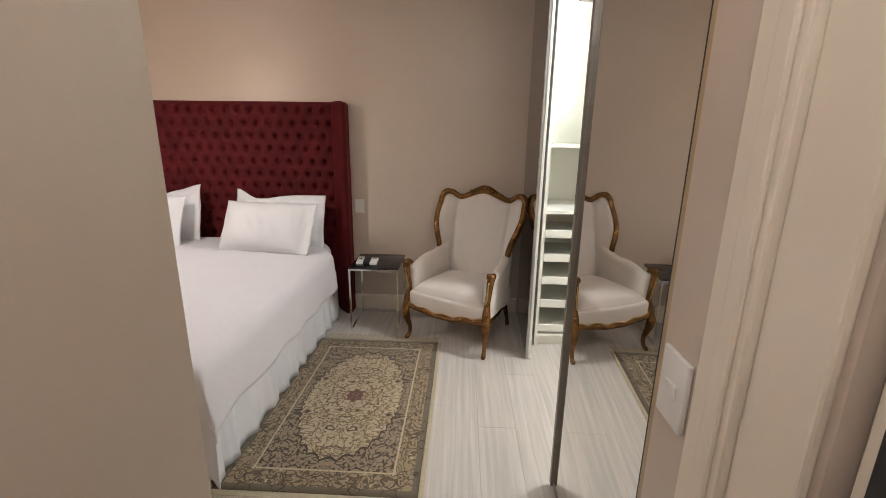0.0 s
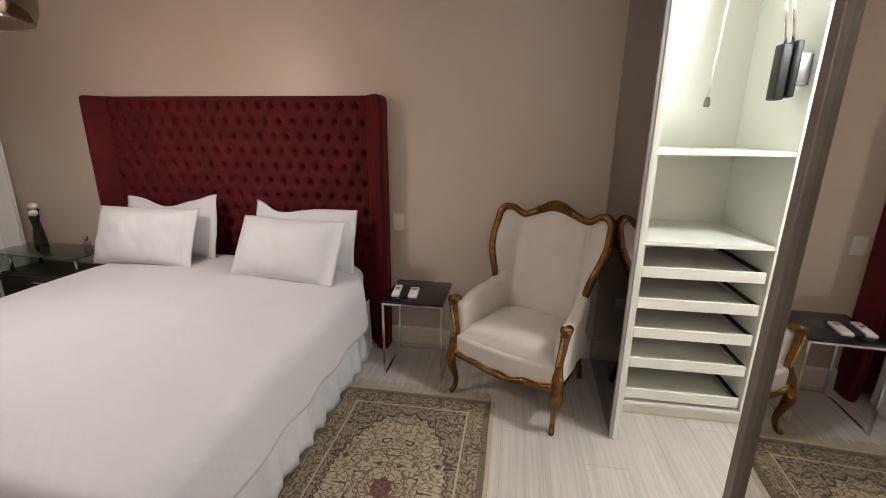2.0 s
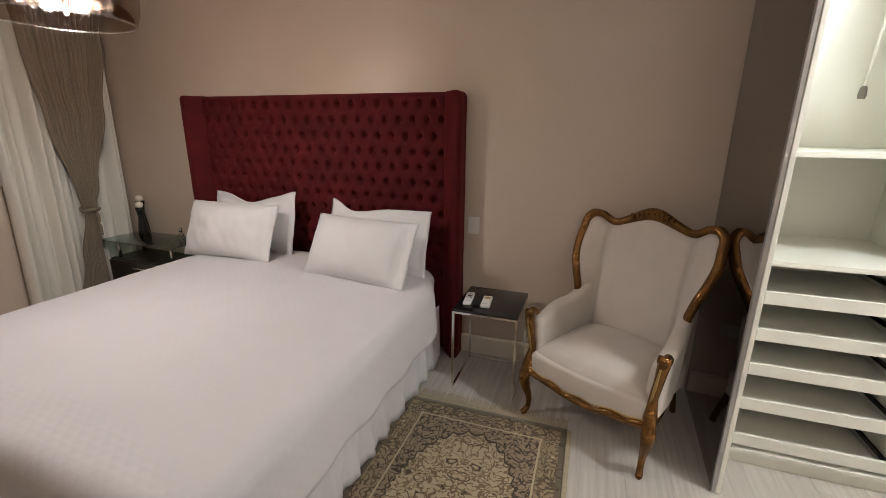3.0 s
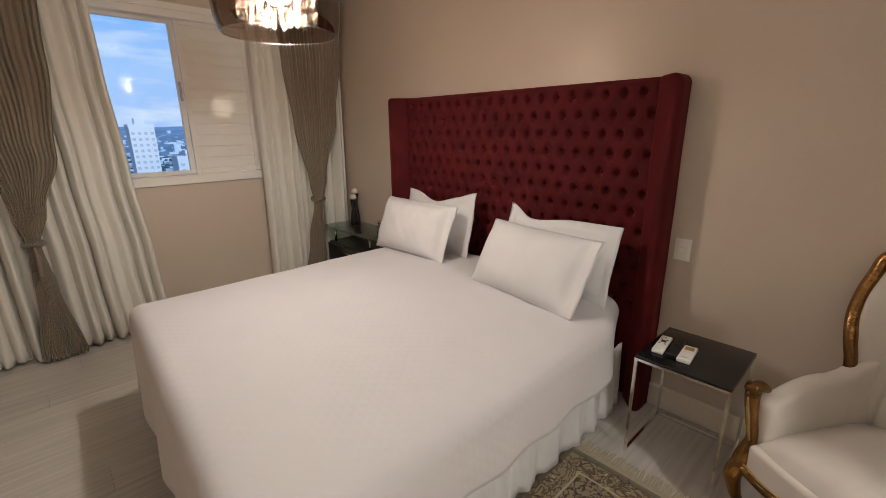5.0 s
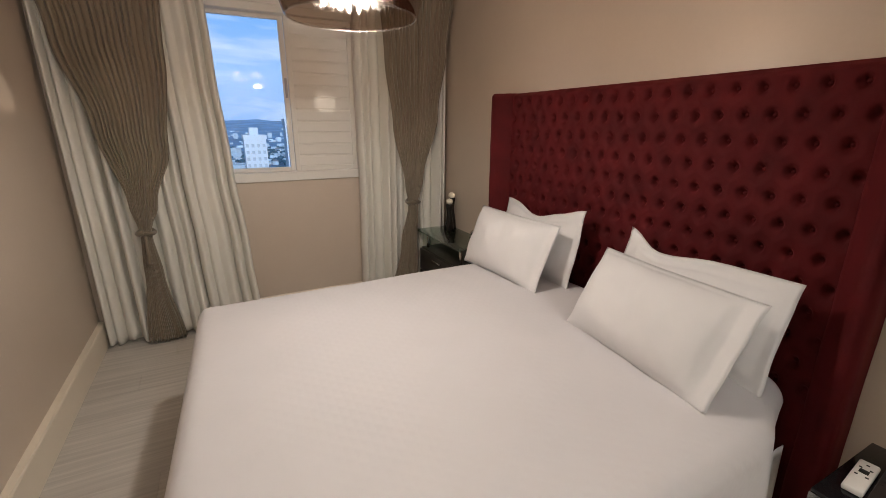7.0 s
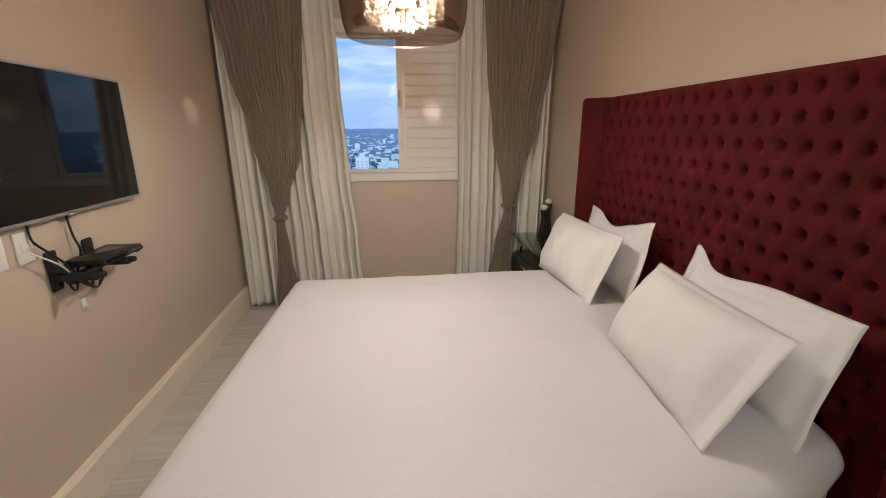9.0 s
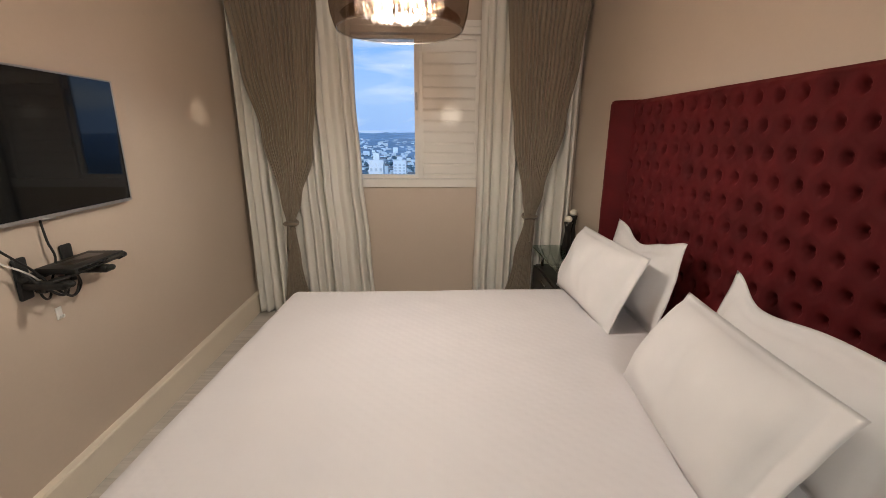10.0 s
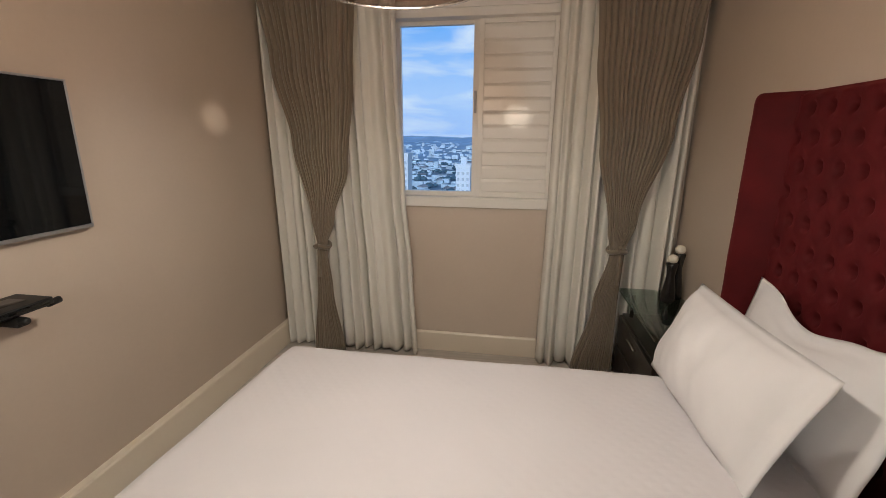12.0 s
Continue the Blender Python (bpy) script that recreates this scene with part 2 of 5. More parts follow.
    field = mix(dots, field, khaki)
    medal = mix(vine, cream, dark)
    medal = mix(vine2, medal, (0.17, 0.115, 0.058))
    medal = mix(blossom, medal, taupe)
    medal = mix(dots, medal, (0.33, 0.24, 0.15))
    medal = mix(calc("MULTIPLY", rose_o, calc("MAXIMUM", vine2, dots)), medal, (0.16, 0.085, 0.06))
    medal = mix(calc("MULTIPLY", rose, calc("SUBTRACT", 1.0, calc("MAXIMUM", vine2, dots))), medal, red)
    col = mix(oval, field, medal)
    col = mix(ring, col, dark)
    bord = mix(vine, (0.29, 0.22, 0.13), dark)
    bord = mix(blossom, bord, (0.50, 0.41, 0.27))
    bord = mix(vine2, bord, (0.085, 0.058, 0.028))
    col = mix(border, col, bord)
    col = mix(guard, col, cream)
    col = mix(calc("MULTIPLY", edge, calc("SUBTRACT", 1.0, vine)), col, (0.12, 0.095, 0.06))
    worn = noise_tex(5, 6, co.outputs["Object"])
    col = mix(calc("MULTIPLY", worn.outputs[0], 0.2), col, (0.24, 0.19, 0.125))
    L(col, b.inputs["Base Color"])
    pile = noise_tex(420, 2, co.outputs["Object"])
    bp = nt.nodes.new("ShaderNodeBump")
    bp.inputs["Strength"].default_value, bp.inputs["Distance"].default_value = 0.5, 0.003
    L(pile.outputs[0], bp.inputs["Height"])
    L(bp.outputs[0], b.inputs["Normal"])
    return m


RUG = rug_material()


# ---- mesh helpers ----
def part(name, bm, mat, parent=None, label="", smooth=True):
    me = bpy.data.meshes.new(name)
    bmesh.ops.recalc_face_normals(bm, faces=bm.faces)
    for f in bm.faces:
        f.smooth = smooth
    bm.to_mesh(me)
    bm.free()
    me.materials.append(mat)
    ob = new(name, me)
    if parent is not None:
        ob.parent = parent
    if label:
        ob["label"] = label
    return ob


def thing(name, label, category, m=None, group="", kind=""):
    ob = new(name)
    ob.empty_display_size = 0.1
    if m is not None:
        ob.matrix_basis = m
    return tagged(ob, label, category, group, kind)


def boxes(*spans, bevel=0.0, seg=2):
    """Boxes given by two corners each, with rounded edges, in one bmesh."""
    bm = bmesh.new()
    for lo, hi in spans:
        got = bmesh.ops.create_cube(bm, size=1)["verts"]
        for v in got:
            v.co = Vector([lo[i] if v.co[i] < 0 else hi[i] for i in range(3)])
        if bevel:
            edges = list({e for v in got for e in v.link_edges})
            bmesh.ops.bevel(bm, geom=edges, offset=bevel, segments=seg, profile=0.5, affect="EDGES")
    return bm


def tube(points, radius, sides=8, smooth_steps=6, flat=1.0):
    """A round bar swept along a smooth line through the points; radius may be a list, one for each point."""
    pts = [Vector(p) for p in points]
    rad = radius if isinstance(radius, (list, tuple)) else [radius] * len(pts)
    line, rr = [], []
    if len(pts) > 2 and smooth_steps > 1:
        for i in range(len(pts) - 1):
            p0, p1, p2, p3 = pts[max(i - 1, 0)], pts[i], pts[i + 1], pts[min(i + 2, len(pts) - 1)]
            for k in range(smooth_steps):
                t = k / smooth_steps
                line.append(0.5 * (2 * p1 + (p2 - p0) * t + (2 * p0 - 5 * p1 + 4 * p2 - p3) * t * t + (3 * p1 - p0 - 3 * p2 + p3) * t ** 3))
                rr.append(rad[i] + (rad[i + 1] - rad[i]) * t)
        line.append(pts[-1])
        rr.append(rad[-1])
    else:
        line, rr = pts, list(rad)
    bm = bmesh.new()
    rings = []
    ref = Vector((0.13, 0.97, 0.21)).normalized()
    for i, p in enumerate(line):
        d = (line[min(i + 1, len(line) - 1)] - line[max(i - 1, 0)]).normalized()
        a = ref - d * ref.dot(d)
        a = a.normalized() if a.length > 1e-3 else d.orthogonal().normalized()
        ref = a
        c = d.cross(a)
        rings.append([bm.verts.new(p + rr[i] * (a * math.cos(u) * flat + c * math.sin(u))) for u in [2 * math.pi * k / sides for k in range(sides)]])
    for r0, r1 in zip(rings, rings[1:]):
        for k in range(sides):
            bm.faces.new((r0[k], r0[(k + 1) % sides], r1[(k + 1) % sides], r1[k]))
    bm.faces.new(rings[0][::-1])
    bm.faces.new(rings[-1])
    return bm


def sheet(fn, nu, nv, uv=False):
    """A grid surface: fn(u, v) with u and v from 0 to 1."""
    bm = bmesh.new()
    rows = [[bm.verts.new(fn(i / nu, j / nv)) for i in range(nu + 1)] for j in range(nv + 1)]
    layer = bm.loops.layers.uv.new("UVMap") if uv else None
    for j in range(nv):
        for i in range(nu):
            f = bm.faces.new((rows[j][i], rows[j][i + 1], rows[j + 1][i + 1], rows[j + 1][i]))
            if uv:
                for lp, (a, c) in zip(f.loops, ((i, j), (i + 1, j), (i + 1, j + 1), (i, j + 1))):
                    lp[layer].uv = uv(a / nu, c / nv)
    return bm


def turned(profile, sides=24):
    """A lathe shape from (radius, height) pairs."""
    bm = bmesh.new()
    rings = [[bm.verts.new((r * math.cos(2 * math.pi * k / sides), r * math.sin(2 * math.pi * k / sides), z)) for k in range(sides)] for r, z in profile]
    for r0, r1 in zip(rings, rings[1:]):
        for k in range(sides):
            bm.faces.new((r0[k], r0[(k + 1) % sides], r1[(k + 1) % sides], r1[k]))
    if profile[0][0] > 0.0005:
        bm.faces.new(rings[0][::-1])
    if profile[-1][0] > 0.0005:
        bm.faces.new(rings[-1])
    return bm


def thicken(ob, t, offset=-1.0):
    md = ob.modifiers.new("thickness", "SOLIDIFY")
    md.thickness, md.offset = t, offset
    return ob


def ease(a, b, x):
    t = min(1, max(0, (x - a) / (b - a)))
    return t * t * (3 - 2 * t)


def wob(x, y, z=0.0):
    return noise.noise(Vector((x, y, z)))


# ---- the shell of the room ----
H = 2.55
X_WIN, Y_TV, Y_HEAD, X_EAST = -3.975, 0.905, 3.645, 2.25
X_HALL_L, X_HALL_R = -0.496, 0.377


def structure(name, bm, mat, label, category="wall"):
    return tagged(part(name, bm, mat, None, "", False), label, category, kind="structure")


structure("ceiling", boxes(((-4.2, -1.0, H), (2.4, 3.8, H + 0.12))), CEIL, "smooth white painted ceiling over the bedroom", "ceiling")
structure("wall_north", boxes(((-4.2, Y_HEAD, -0.05), (2.4, 3.8, H))), WALL, "satin taupe painted wall behind the bed", "wall")
structure("wall_south", boxes(((-4.2, 0.76, -0.05), (X_HALL_L, Y_TV, H))), WALL, "satin taupe painted wall carrying the television", "wall")
structure("wall_hall_left", boxes(((X_HALL_L - 0.15, -0.9, -0.05), (X_HALL_L, 0.76, H))), WALL, "taupe painted side wall of the entry passage", "wall")
structure("wall_hall_right", boxes(((X_HALL_R, 0.535, -0.05), (0.52, 0.863, H)), ((X_HALL_R, -0.9, -0.05), (0.52, -0.27, H)), ((X_HALL_R, -0.27, 2.12), (0.52, 0.535, H))), WALL, "taupe painted wall with a doorway in the passage", "wall")
structure("wall_hall_back", boxes(((-0.7, -1.0, -0.05), (2.4, -0.9, H))), WALL, "taupe painted wall closing the passage", "wall")
structure("wall_closet_south", boxes(((0.53, 0.72, -0.05), (X_EAST, 0.86, H))), WALL, "painted wall at the back of the closet", "wall")
structure("wall_east", boxes(((X_EAST, -0.9, -0.05), (2.4, Y_HEAD, H))), WALL, "painted end wall of the closet", "wall")
WY0, WY1, WZ0, WZ1 = 1.74, 2.885, 1.095, 2.315
structure("wall_west", boxes(((-4.16, Y_TV, -0.05), (X_WIN, Y_HEAD, WZ0)), ((-4.16, Y_TV, WZ1), (X_WIN, Y_HEAD, H)), ((-4.16, Y_TV, WZ0), (X_WIN, WY0, WZ1)), ((-4.16, WY1, WZ0), (X_WIN, Y_HEAD, WZ1))), WALL, "taupe painted wall with the bedroom window", "wall")


def baseboard(a, b, inward, h=0.128, t=0.016):
    """A skirting board between two floor points, with a small chamfer on top."""
    a, b, n = Vector((*a, 0)), Vector((*b, 0)), Vector((*inward, 0))
    bm = bmesh.new()
    prof = [(0, 0.001), (t, 0.001), (t, h - 0.012), (t - 0.006, h - 0.003), (0, h)]
    rows = [[bm.verts.new(p + n * o + Vector((0, 0, z))) for o, z in prof] for p in (a, b)]
    for k in range(len(prof)):
        bm.faces.new((rows[0][k], rows[0][(k + 1) % 5], rows[1][(k + 1) % 5], rows[1][k]))
    bm.faces.new(rows[0][::-1])
    bm.faces.new(rows[1])
    structure("baseboard", bm, TRIM, "cream painted skirting board along the wall", "baseboard")


baseboard((X_WIN, Y_HEAD), (0.50, Y_HEAD), (0, -1))
baseboard((X_WIN + 0.019, Y_TV), (X_HALL_L, Y_TV), (0, 1), 0.175, 0.036)
baseboard((X_WIN, Y_TV), (X_WIN, Y_HEAD - 0.019), (1, 0), 0.15)
baseboard((X_HALL_L, -0.9), (X_HALL_L, Y_TV + 0.017), (1, 0))
baseboard((X_HALL_R, 0.74), (X_HALL_R, 0.860), (-1, 0))

floor = structure("floor", boxes(((-4.2, -1.0, -0.12), (2.4, 3.8, -0.012))), UNDER, "pale grey streaked wood laminate floor", "floor")


# ---- the window ----
def window():
    win = thing("window_1", "white aluminium window, one pane open to view beside a closed louvred shutter", "window", kind="structure")
    x0, x1 = -4.115, X_WIN + 0.012
    part("window_frame", boxes(((x0, WY0, WZ0), (x1, WY0 + 0.05, WZ1)), ((x0, WY1 - 0.05, WZ0), (x1, WY1, WZ1)), ((x0, WY0 + 0.05, WZ0), (x1, WY1 - 0.05, WZ0 + 0.055)), ((x0, WY0 + 0.05, WZ1 - 0.05), (x1, WY1 - 0.05, WZ1)), bevel=0.003), SHUTTER, win, "", False)
    part("window_sill", boxes(((X_WIN + 0.002, WY0 - 0.04, WZ0 - 0.012), (X_WIN + 0.022, WY1 + 0.04, WZ0 + 0.05)), bevel=0.004), SHUTTER, win, "", False)
    part("architrave", boxes(((X_WIN + 0.002, WY0 - 0.045, WZ0 + 0.05), (X_WIN + 0.018, WY0 + 0.03, WZ1)), ((X_WIN + 0.002, WY1 - 0.03, WZ0 + 0.05), (X_WIN + 0.018, WY1 + 0.045, WZ1)), ((X_WIN + 0.002, WY0 - 0.045, WZ1), (X_WIN + 0.018, WY1 + 0.045, WZ1 + 0.045)), bevel=0.003), SHUTTER, win, "", False)
    y0, y1, z0, z1 = 1.79, 2.338, WZ0 + 0.055, WZ1 - 0.05
    sash = part("sash", boxes(((-4.085, y0, z0), (-4.05, y0 + 0.03, z1)), ((-4.085, y1 - 0.035, z0), (-4.05, y1, z1)), ((-4.085, y0 + 0.03, z0), (-4.05, y1 - 0.035, z0 + 0.03)), ((-4.085, y0 + 0.03, z1 - 0.025), (-4.05, y1 - 0.035, z1)), bevel=0.002), SHUTTER, win, "", False)
    p = part("pane", boxes(((-4.071, y0 + 0.028, z0 + 0.028), (-4.065, y1 - 0.033, z1 - 0.023))), PANE, sash, "", False)
    p.visible_shadow = False
    part("latch", boxes(((-4.05, y1 - 0.026, 1.70), (-4.03, y1 - 0.010, 1.84)), ((-4.03, y1 - 0.024, 1.74), (-4.018, y1 - 0.012, 1.80)), bevel=0.003), SILVER, sash)
    s0, s1 = 2.338, 2.836
    sh = part("shutter_frame", boxes(((-4.05, s0, z0), (-4.02, s0 + 0.035, z1)), ((-4.05, s1 - 0.035, z0), (-4.02, s1, z1)), ((-4.05, s0 + 0.035, z0), (-4.02, s1 - 0.035, z0 + 0.035)), ((-4.05, s0 + 0.035, z1 - 0.03), (-4.02, s1 - 0.035, z1)), bevel=0.003), SHUTTER, win, "", False)
    n = 12
    pitch = (z1 - z0 - 0.065) / n
    bm = bmesh.new()
    prof = [(-0.010, 0.0), (0.000, 0.001), (0.003, 0.008), (0.003, pitch * 0.80), (-0.003, pitch + 0.003), (-0.012, pitch + 0.003), (-0.012, 0.0)]
    rows = [[bm.verts.new((o, y, z)) for o, z in prof] for y in (s0 + 0.034, s1 - 0.034)]
    for k in range(len(prof)):
        q = (k + 1) % len(prof)
        bm.faces.new((rows[0][k], rows[0][q], rows[1][q], rows[1][k]))
    bm.faces.new(rows[0][::-1])
    bm.faces.new(rows[1])
    first = part("slat", bm, SHUTTER, sh, "", False)
    for k in range(n):
        ob = first if k == 0 else new("slat", first.data)
        ob.parent = sh
        ob.location = (-4.032, 0, z0 + 0.033 + k * pitch)


window()


# ---- the passage: door, casing, switch ----
def hall_door():
    door = thing("door_1", "cream painted interior door with a dark lever handle, closed", "door", kind="structure")
    leaf = part("door_leaf", boxes(((0.395, -0.262, 0.006), (0.43, 0.526, 2.11)), bevel=0.003), TRIM, door, "", False)
    part("panel_mould", boxes(((0.390, -0.14, 1.15), (0.398, 0.40, 1.17)), ((0.390, -0.14, 1.95), (0.398, 0.40, 1.97)), ((0.390, -0.14, 1.17), (0.398, -0.12, 1.95)), ((0.390, 0.38, 1.17), (0.398, 0.40, 1.95)), bevel=0.002), TRIM, leaf, "", False)
    part("lock_plate", boxes(((0.386, 0.468, 0.98), (0.396, 0.506, 1.22)), bevel=0.002), BLACK, leaf, "dark bronze lock plate")
    part("lever", tube([(0.388, 0.487, 1.13), (0.345, 0.487, 1.13), (0.335, 0.478, 1.13), (0.335, 0.40, 1.128), (0.34, 0.375, 1.128)], 0.009), BRONZE, leaf, "dark metal lever handle")


hall_door()
structure("door_casing", boxes(((0.364, 0.545, 0), (0.378, 0.64, 2.13)), ((0.352, 0.64, 0), (0.378, 0.722, 2.13)), ((0.345, 0.652, 0), (0.353, 0.682, 2.13)), ((0.352, -0.37, 2.13), (0.378, 0.722, 2.22)), ((0.352, -0.37, 0), (0.378, -0.275, 2.13)), bevel=0.004), TRIM, "cream moulded timber casing round the passage door", "door casing")
structure("door_jamb", boxes(((0.400, 0.866, 0), (0.412, 0.924, H)), bevel=0.002), CHAMPAGNE, "beige jamb profile at the end of the sliding door", "trim")
structure("jamb_gasket", boxes(((0.401, 0.925, 0.002), (0.411, 0.929, H - 0.002))), BLACK, "thin black rubber gasket along the jamb", "trim")


def wall_plate(name, m, label, category, w=0.075, h=0.115, keys=1, mat=PLASTIC):
    """A switch or socket plate; its face looks along local -y."""
    ob = thing(name, label, category, m)
    part("plate", boxes(((-w / 2, -0.009, -h / 2), (w / 2, 0, h / 2)), bevel=0.003), mat, ob)
    for k in range(keys):
        z = (k - (keys - 1) / 2) * 0.03
        part("rocker", boxes(((-w * 0.22, -0.013, z - 0.012), (w * 0.22, -0.008, z + 0.012)), bevel=0.002), mat, ob)
    return ob


wall_plate("light_switch", pose(X_HALL_R, 0.805, 1.063, 0, 0, -90), "white plastic light switch on the passage wall", "switch", 0.08, 0.122, 1)
wall_plate("light_switch", pose(-0.822, Y_HEAD, 0.897, 0, 0, 0), "white plastic light switch beside the red headboard", "switch", 0.075, 0.11, 1)
wall_plate("wall_socket", pose(-0.63, Y_HEAD, 0.36, 0, 0, 0), "white wall socket above the skirting behind the side table", "socket", 0.11, 0.07, 1)
wall_plate("wall_socket", pose(0.335, Y_HEAD, 0.42, 0, 0, 0), "white wall socket behind the armchair", "socket", 0.11, 0.07, 1)


# ---- closet: mirrored sliding door, end panel, fitted wardrobe ----
def closet_doors():
    skew = -2.2
    door = thing("sliding_door", "tall mirrored sliding closet door with a bronze frame, standing open", "mirror door", pose(0.441, 1.745, 0, 0, 0, skew))
    L = 0.85
    part("mirror_panel", boxes(((0.004, -L, 0.03), (0.022, -0.028, 2.50))), MIRROR, door, "clear silvered mirror", False)
    part("stile", boxes(((-0.010, -0.030, 0.012), (0.032, 0.0, 2.52)), bevel=0.002), BRONZE, door, "slim bronze metal edge", False)
    part("bottom_rail", boxes(((0.001, -L, 0.012), (0.031, -0.028, 0.03))), BRONZE, door, "", False)
    part("top_rail", boxes(((0.001, -L, 2.50), (0.031, -0.028, 2.52))), BRONZE, door, "", False)
    panel = thing("end_panel", "smoked mirror closet end panel with a pale metal edge", "mirror panel", pose(0.479, 2.826, 0, 0, 0, skew))
    part("mirror_panel", boxes(((0.0, 0.020, 0.004), (0.018, 0.811, 2.54))), DARKMIRROR, panel, "", False)
    part("edge_profile", boxes(((-0.003, 0.0, 0.002), (0.013, 0.020, 2.54)), bevel=0.002), SILVER, panel, "pale aluminium edge", False)
    part("inner_profile", boxes(((0.0135, -0.004, 0.002), (0.030, 0.018, 2.54)), bevel=0.002), WHITE, panel, "", False)


closet_doors()


def wardrobe():
    x0, x1, xm, yf, yb = 0.585, 2.24, 1.165, 3.05, 3.635
    w = thing("wardrobe", "white lacquered fitted wardrobe with open shelves and empty pull-out trays", "wardrobe")
    part("side_panel", boxes(((x0 - 0.022, yf - 0.02, 0), (x0, yb, 2.50)), bevel=0.001), WHITE, w, "", False)
    part("divider", boxes(((xm, yf - 0.005, 0.085), (xm + 0.036, yb - 0.012, 2.48)), bevel=0.001), WHITE, w, "", False)
    part("back_panel", boxes(((x0, yb - 0.012, 0.085), (x1, yb, 2.50))), WHITE, w, "", False)
    part("plinth", boxes(((x0, yf + 0.02, 0), (x1, yf + 0.04, 0.066))), WHITE, w, "", False)
    part("base_board", boxes(((x0, yf - 0.005, 0.066), (x1, yb - 0.012, 0.085)), bevel=0.001), WHITE, w, "", False)
    part("top_board", boxes(((x0, yf - 0.005, 2.48), (x1, yb - 0.012, 2.50))), WHITE, w, "", False)
    for z in (1.42, 0.985):
        part("shelf", boxes(((x0, yf, z - 0.022), (xm, yb - 0.012, z)), bevel=0.001), WHITE, w, "", False)
    part("shelf", boxes(((xm + 0.036, yf, 1.05), (x1, yb - 0.012, 1.072)), bevel=0.001), WHITE, w, "", False)
    part("shelf", boxes(((xm + 0.036, yf + 0.03, 0.845), (x1, yb - 0.012, 0.867)), bevel=0.001), WHITE, w, "", False)
    for z in (0.825, 0.657, 0.493, 0.319, 0.132):
        tray = part("tray", boxes(((x0 + 0.014, yf + 0.02, z - 0.026), (xm - 0.016, yb - 0.05, z - 0.014))), WHITE, w, "", False)
        part("tray_front", boxes(((x0 + 0.008, yf, z - 0.028), (xm - 0.012, yf + 0.018, z + 0.028)), bevel=0.002), WHITE, tray, "", False)
        part("runner", boxes(((xm - 0.0125, yf + 0.03, z + 0.004), (xm - 0.0005, yb - 0.06, z + 0.02))), BLACK, tray, "dark metal drawer runner", False)
    xs = [xm + 0.038, 1.72, x1]
    tops = [0.842, 0.654, 0.468, 0.284, 0.086]
    for a, b in ((xs[0], xs[1] - 0.003), (xs[1], xs[2])):
        for hi, lo in zip(tops, tops[1:]):
            d = part("drawer_front", boxes(((a, yf - 0.002, lo + 0.004), (b, yf + 0.018, hi - 0.022)), bevel=0.002), WHITE, w, "", False)
            # Black filler stands in for the shade in the gap above each front.
            part("groove_shade", boxes(((a, yf + 0.012, hi - 0.021), (b, yf + 0.05, hi + 0.003))), BLACK, d, "black strip standing in for shade in the groove", False)
    lift = thing("hanging_lift", "pull-down wardrobe rail with a dark gearbox and white pull rod", "wardrobe rail")
    part("gearbox", boxes(((xm - 0.085, 3.060, 1.650), (xm - 0.055, 3.15, 1.880)), ((xm - 0.130, 3.075, 1.640), (xm - 0.086, 3.14, 1.870)), bevel=0.008), BLACK, lift, "dark grey plastic gearbox")
    part("mount", boxes(((xm - 0.056, 3.08, 1.70), (xm - 0.001, 3.13, 1.83)), bevel=0.004), SILVER, lift)
    part("arm", tube([(xm - 0.07, 3.12, 1.87), (xm - 0.07, 3.25, 2.30)], 0.008, smooth_steps=1), CHROME, lift)
    part("arm", tube([(xm - 0.105, 3.11, 1.86), (xm - 0.105, 3.25, 2.30)], 0.006, smooth_steps=1), CHROME, lift)
    part("rail", tube([(x0, 3.26, 2.31), (xm, 3.26, 2.31)], 0.012, 12, 1), CHROME, lift)
    rod = part("pull_rod", tube([(0.89, 3.385, 1.665), (0.885, 3.30, 2.31)], 0.006, 8, 1), WHITE, lift)
    part("knob", tube([(0.89, 3.388, 1.625), (0.89, 3.387, 1.64), (0.89, 3.385, 1.665), (0.89, 3.384, 1.675)], [0.012, 0.015, 0.012, 0.007], 10, 3), BRONZE, rod, "dark knob")


wardrobe()


def ceiling_lamp(name, x, y, size, label):
    ob = thing(name, label, "ceiling lamp", pose(x, y, H))
    s = size / 2
    part("frame", boxes(((-s, -s, -0.07), (s, -s + 0.015, 0)), ((-s, s - 0.015, -0.07), (s, s, 0)), ((-s, -s + 0.015, -0.07), (-s + 0.015, s - 0.015, 0)), ((s - 0.015, -s + 0.015, -0.07), (s, s - 0.015, 0)), bevel=0.002), WHITE, ob, "", False)
    part("diffuser", boxes(((-s + 0.015, -s + 0.015, -0.066), (s - 0.015, s - 0.015, -0.05))), PANELGLOW, ob, "lit frosted panel", False)


ceiling_lamp("ceiling_lamp", -1.0, 2.25, 0.42, "square white ceiling lamp with a lit frosted panel")
ceiling_lamp("ceiling_lamp", 1.50, 2.36, 0.34, "square white closet ceiling lamp, lit")
ceiling_lamp("ceiling_lamp", -0.06, 0.04, 0.24, "small square ceiling lamp in the passage, lit")


# ---- the bed ----
BX0, BX1, BY0, BY1, BZ = -2.765, -0.905, 1.60, 3.53, 0.628


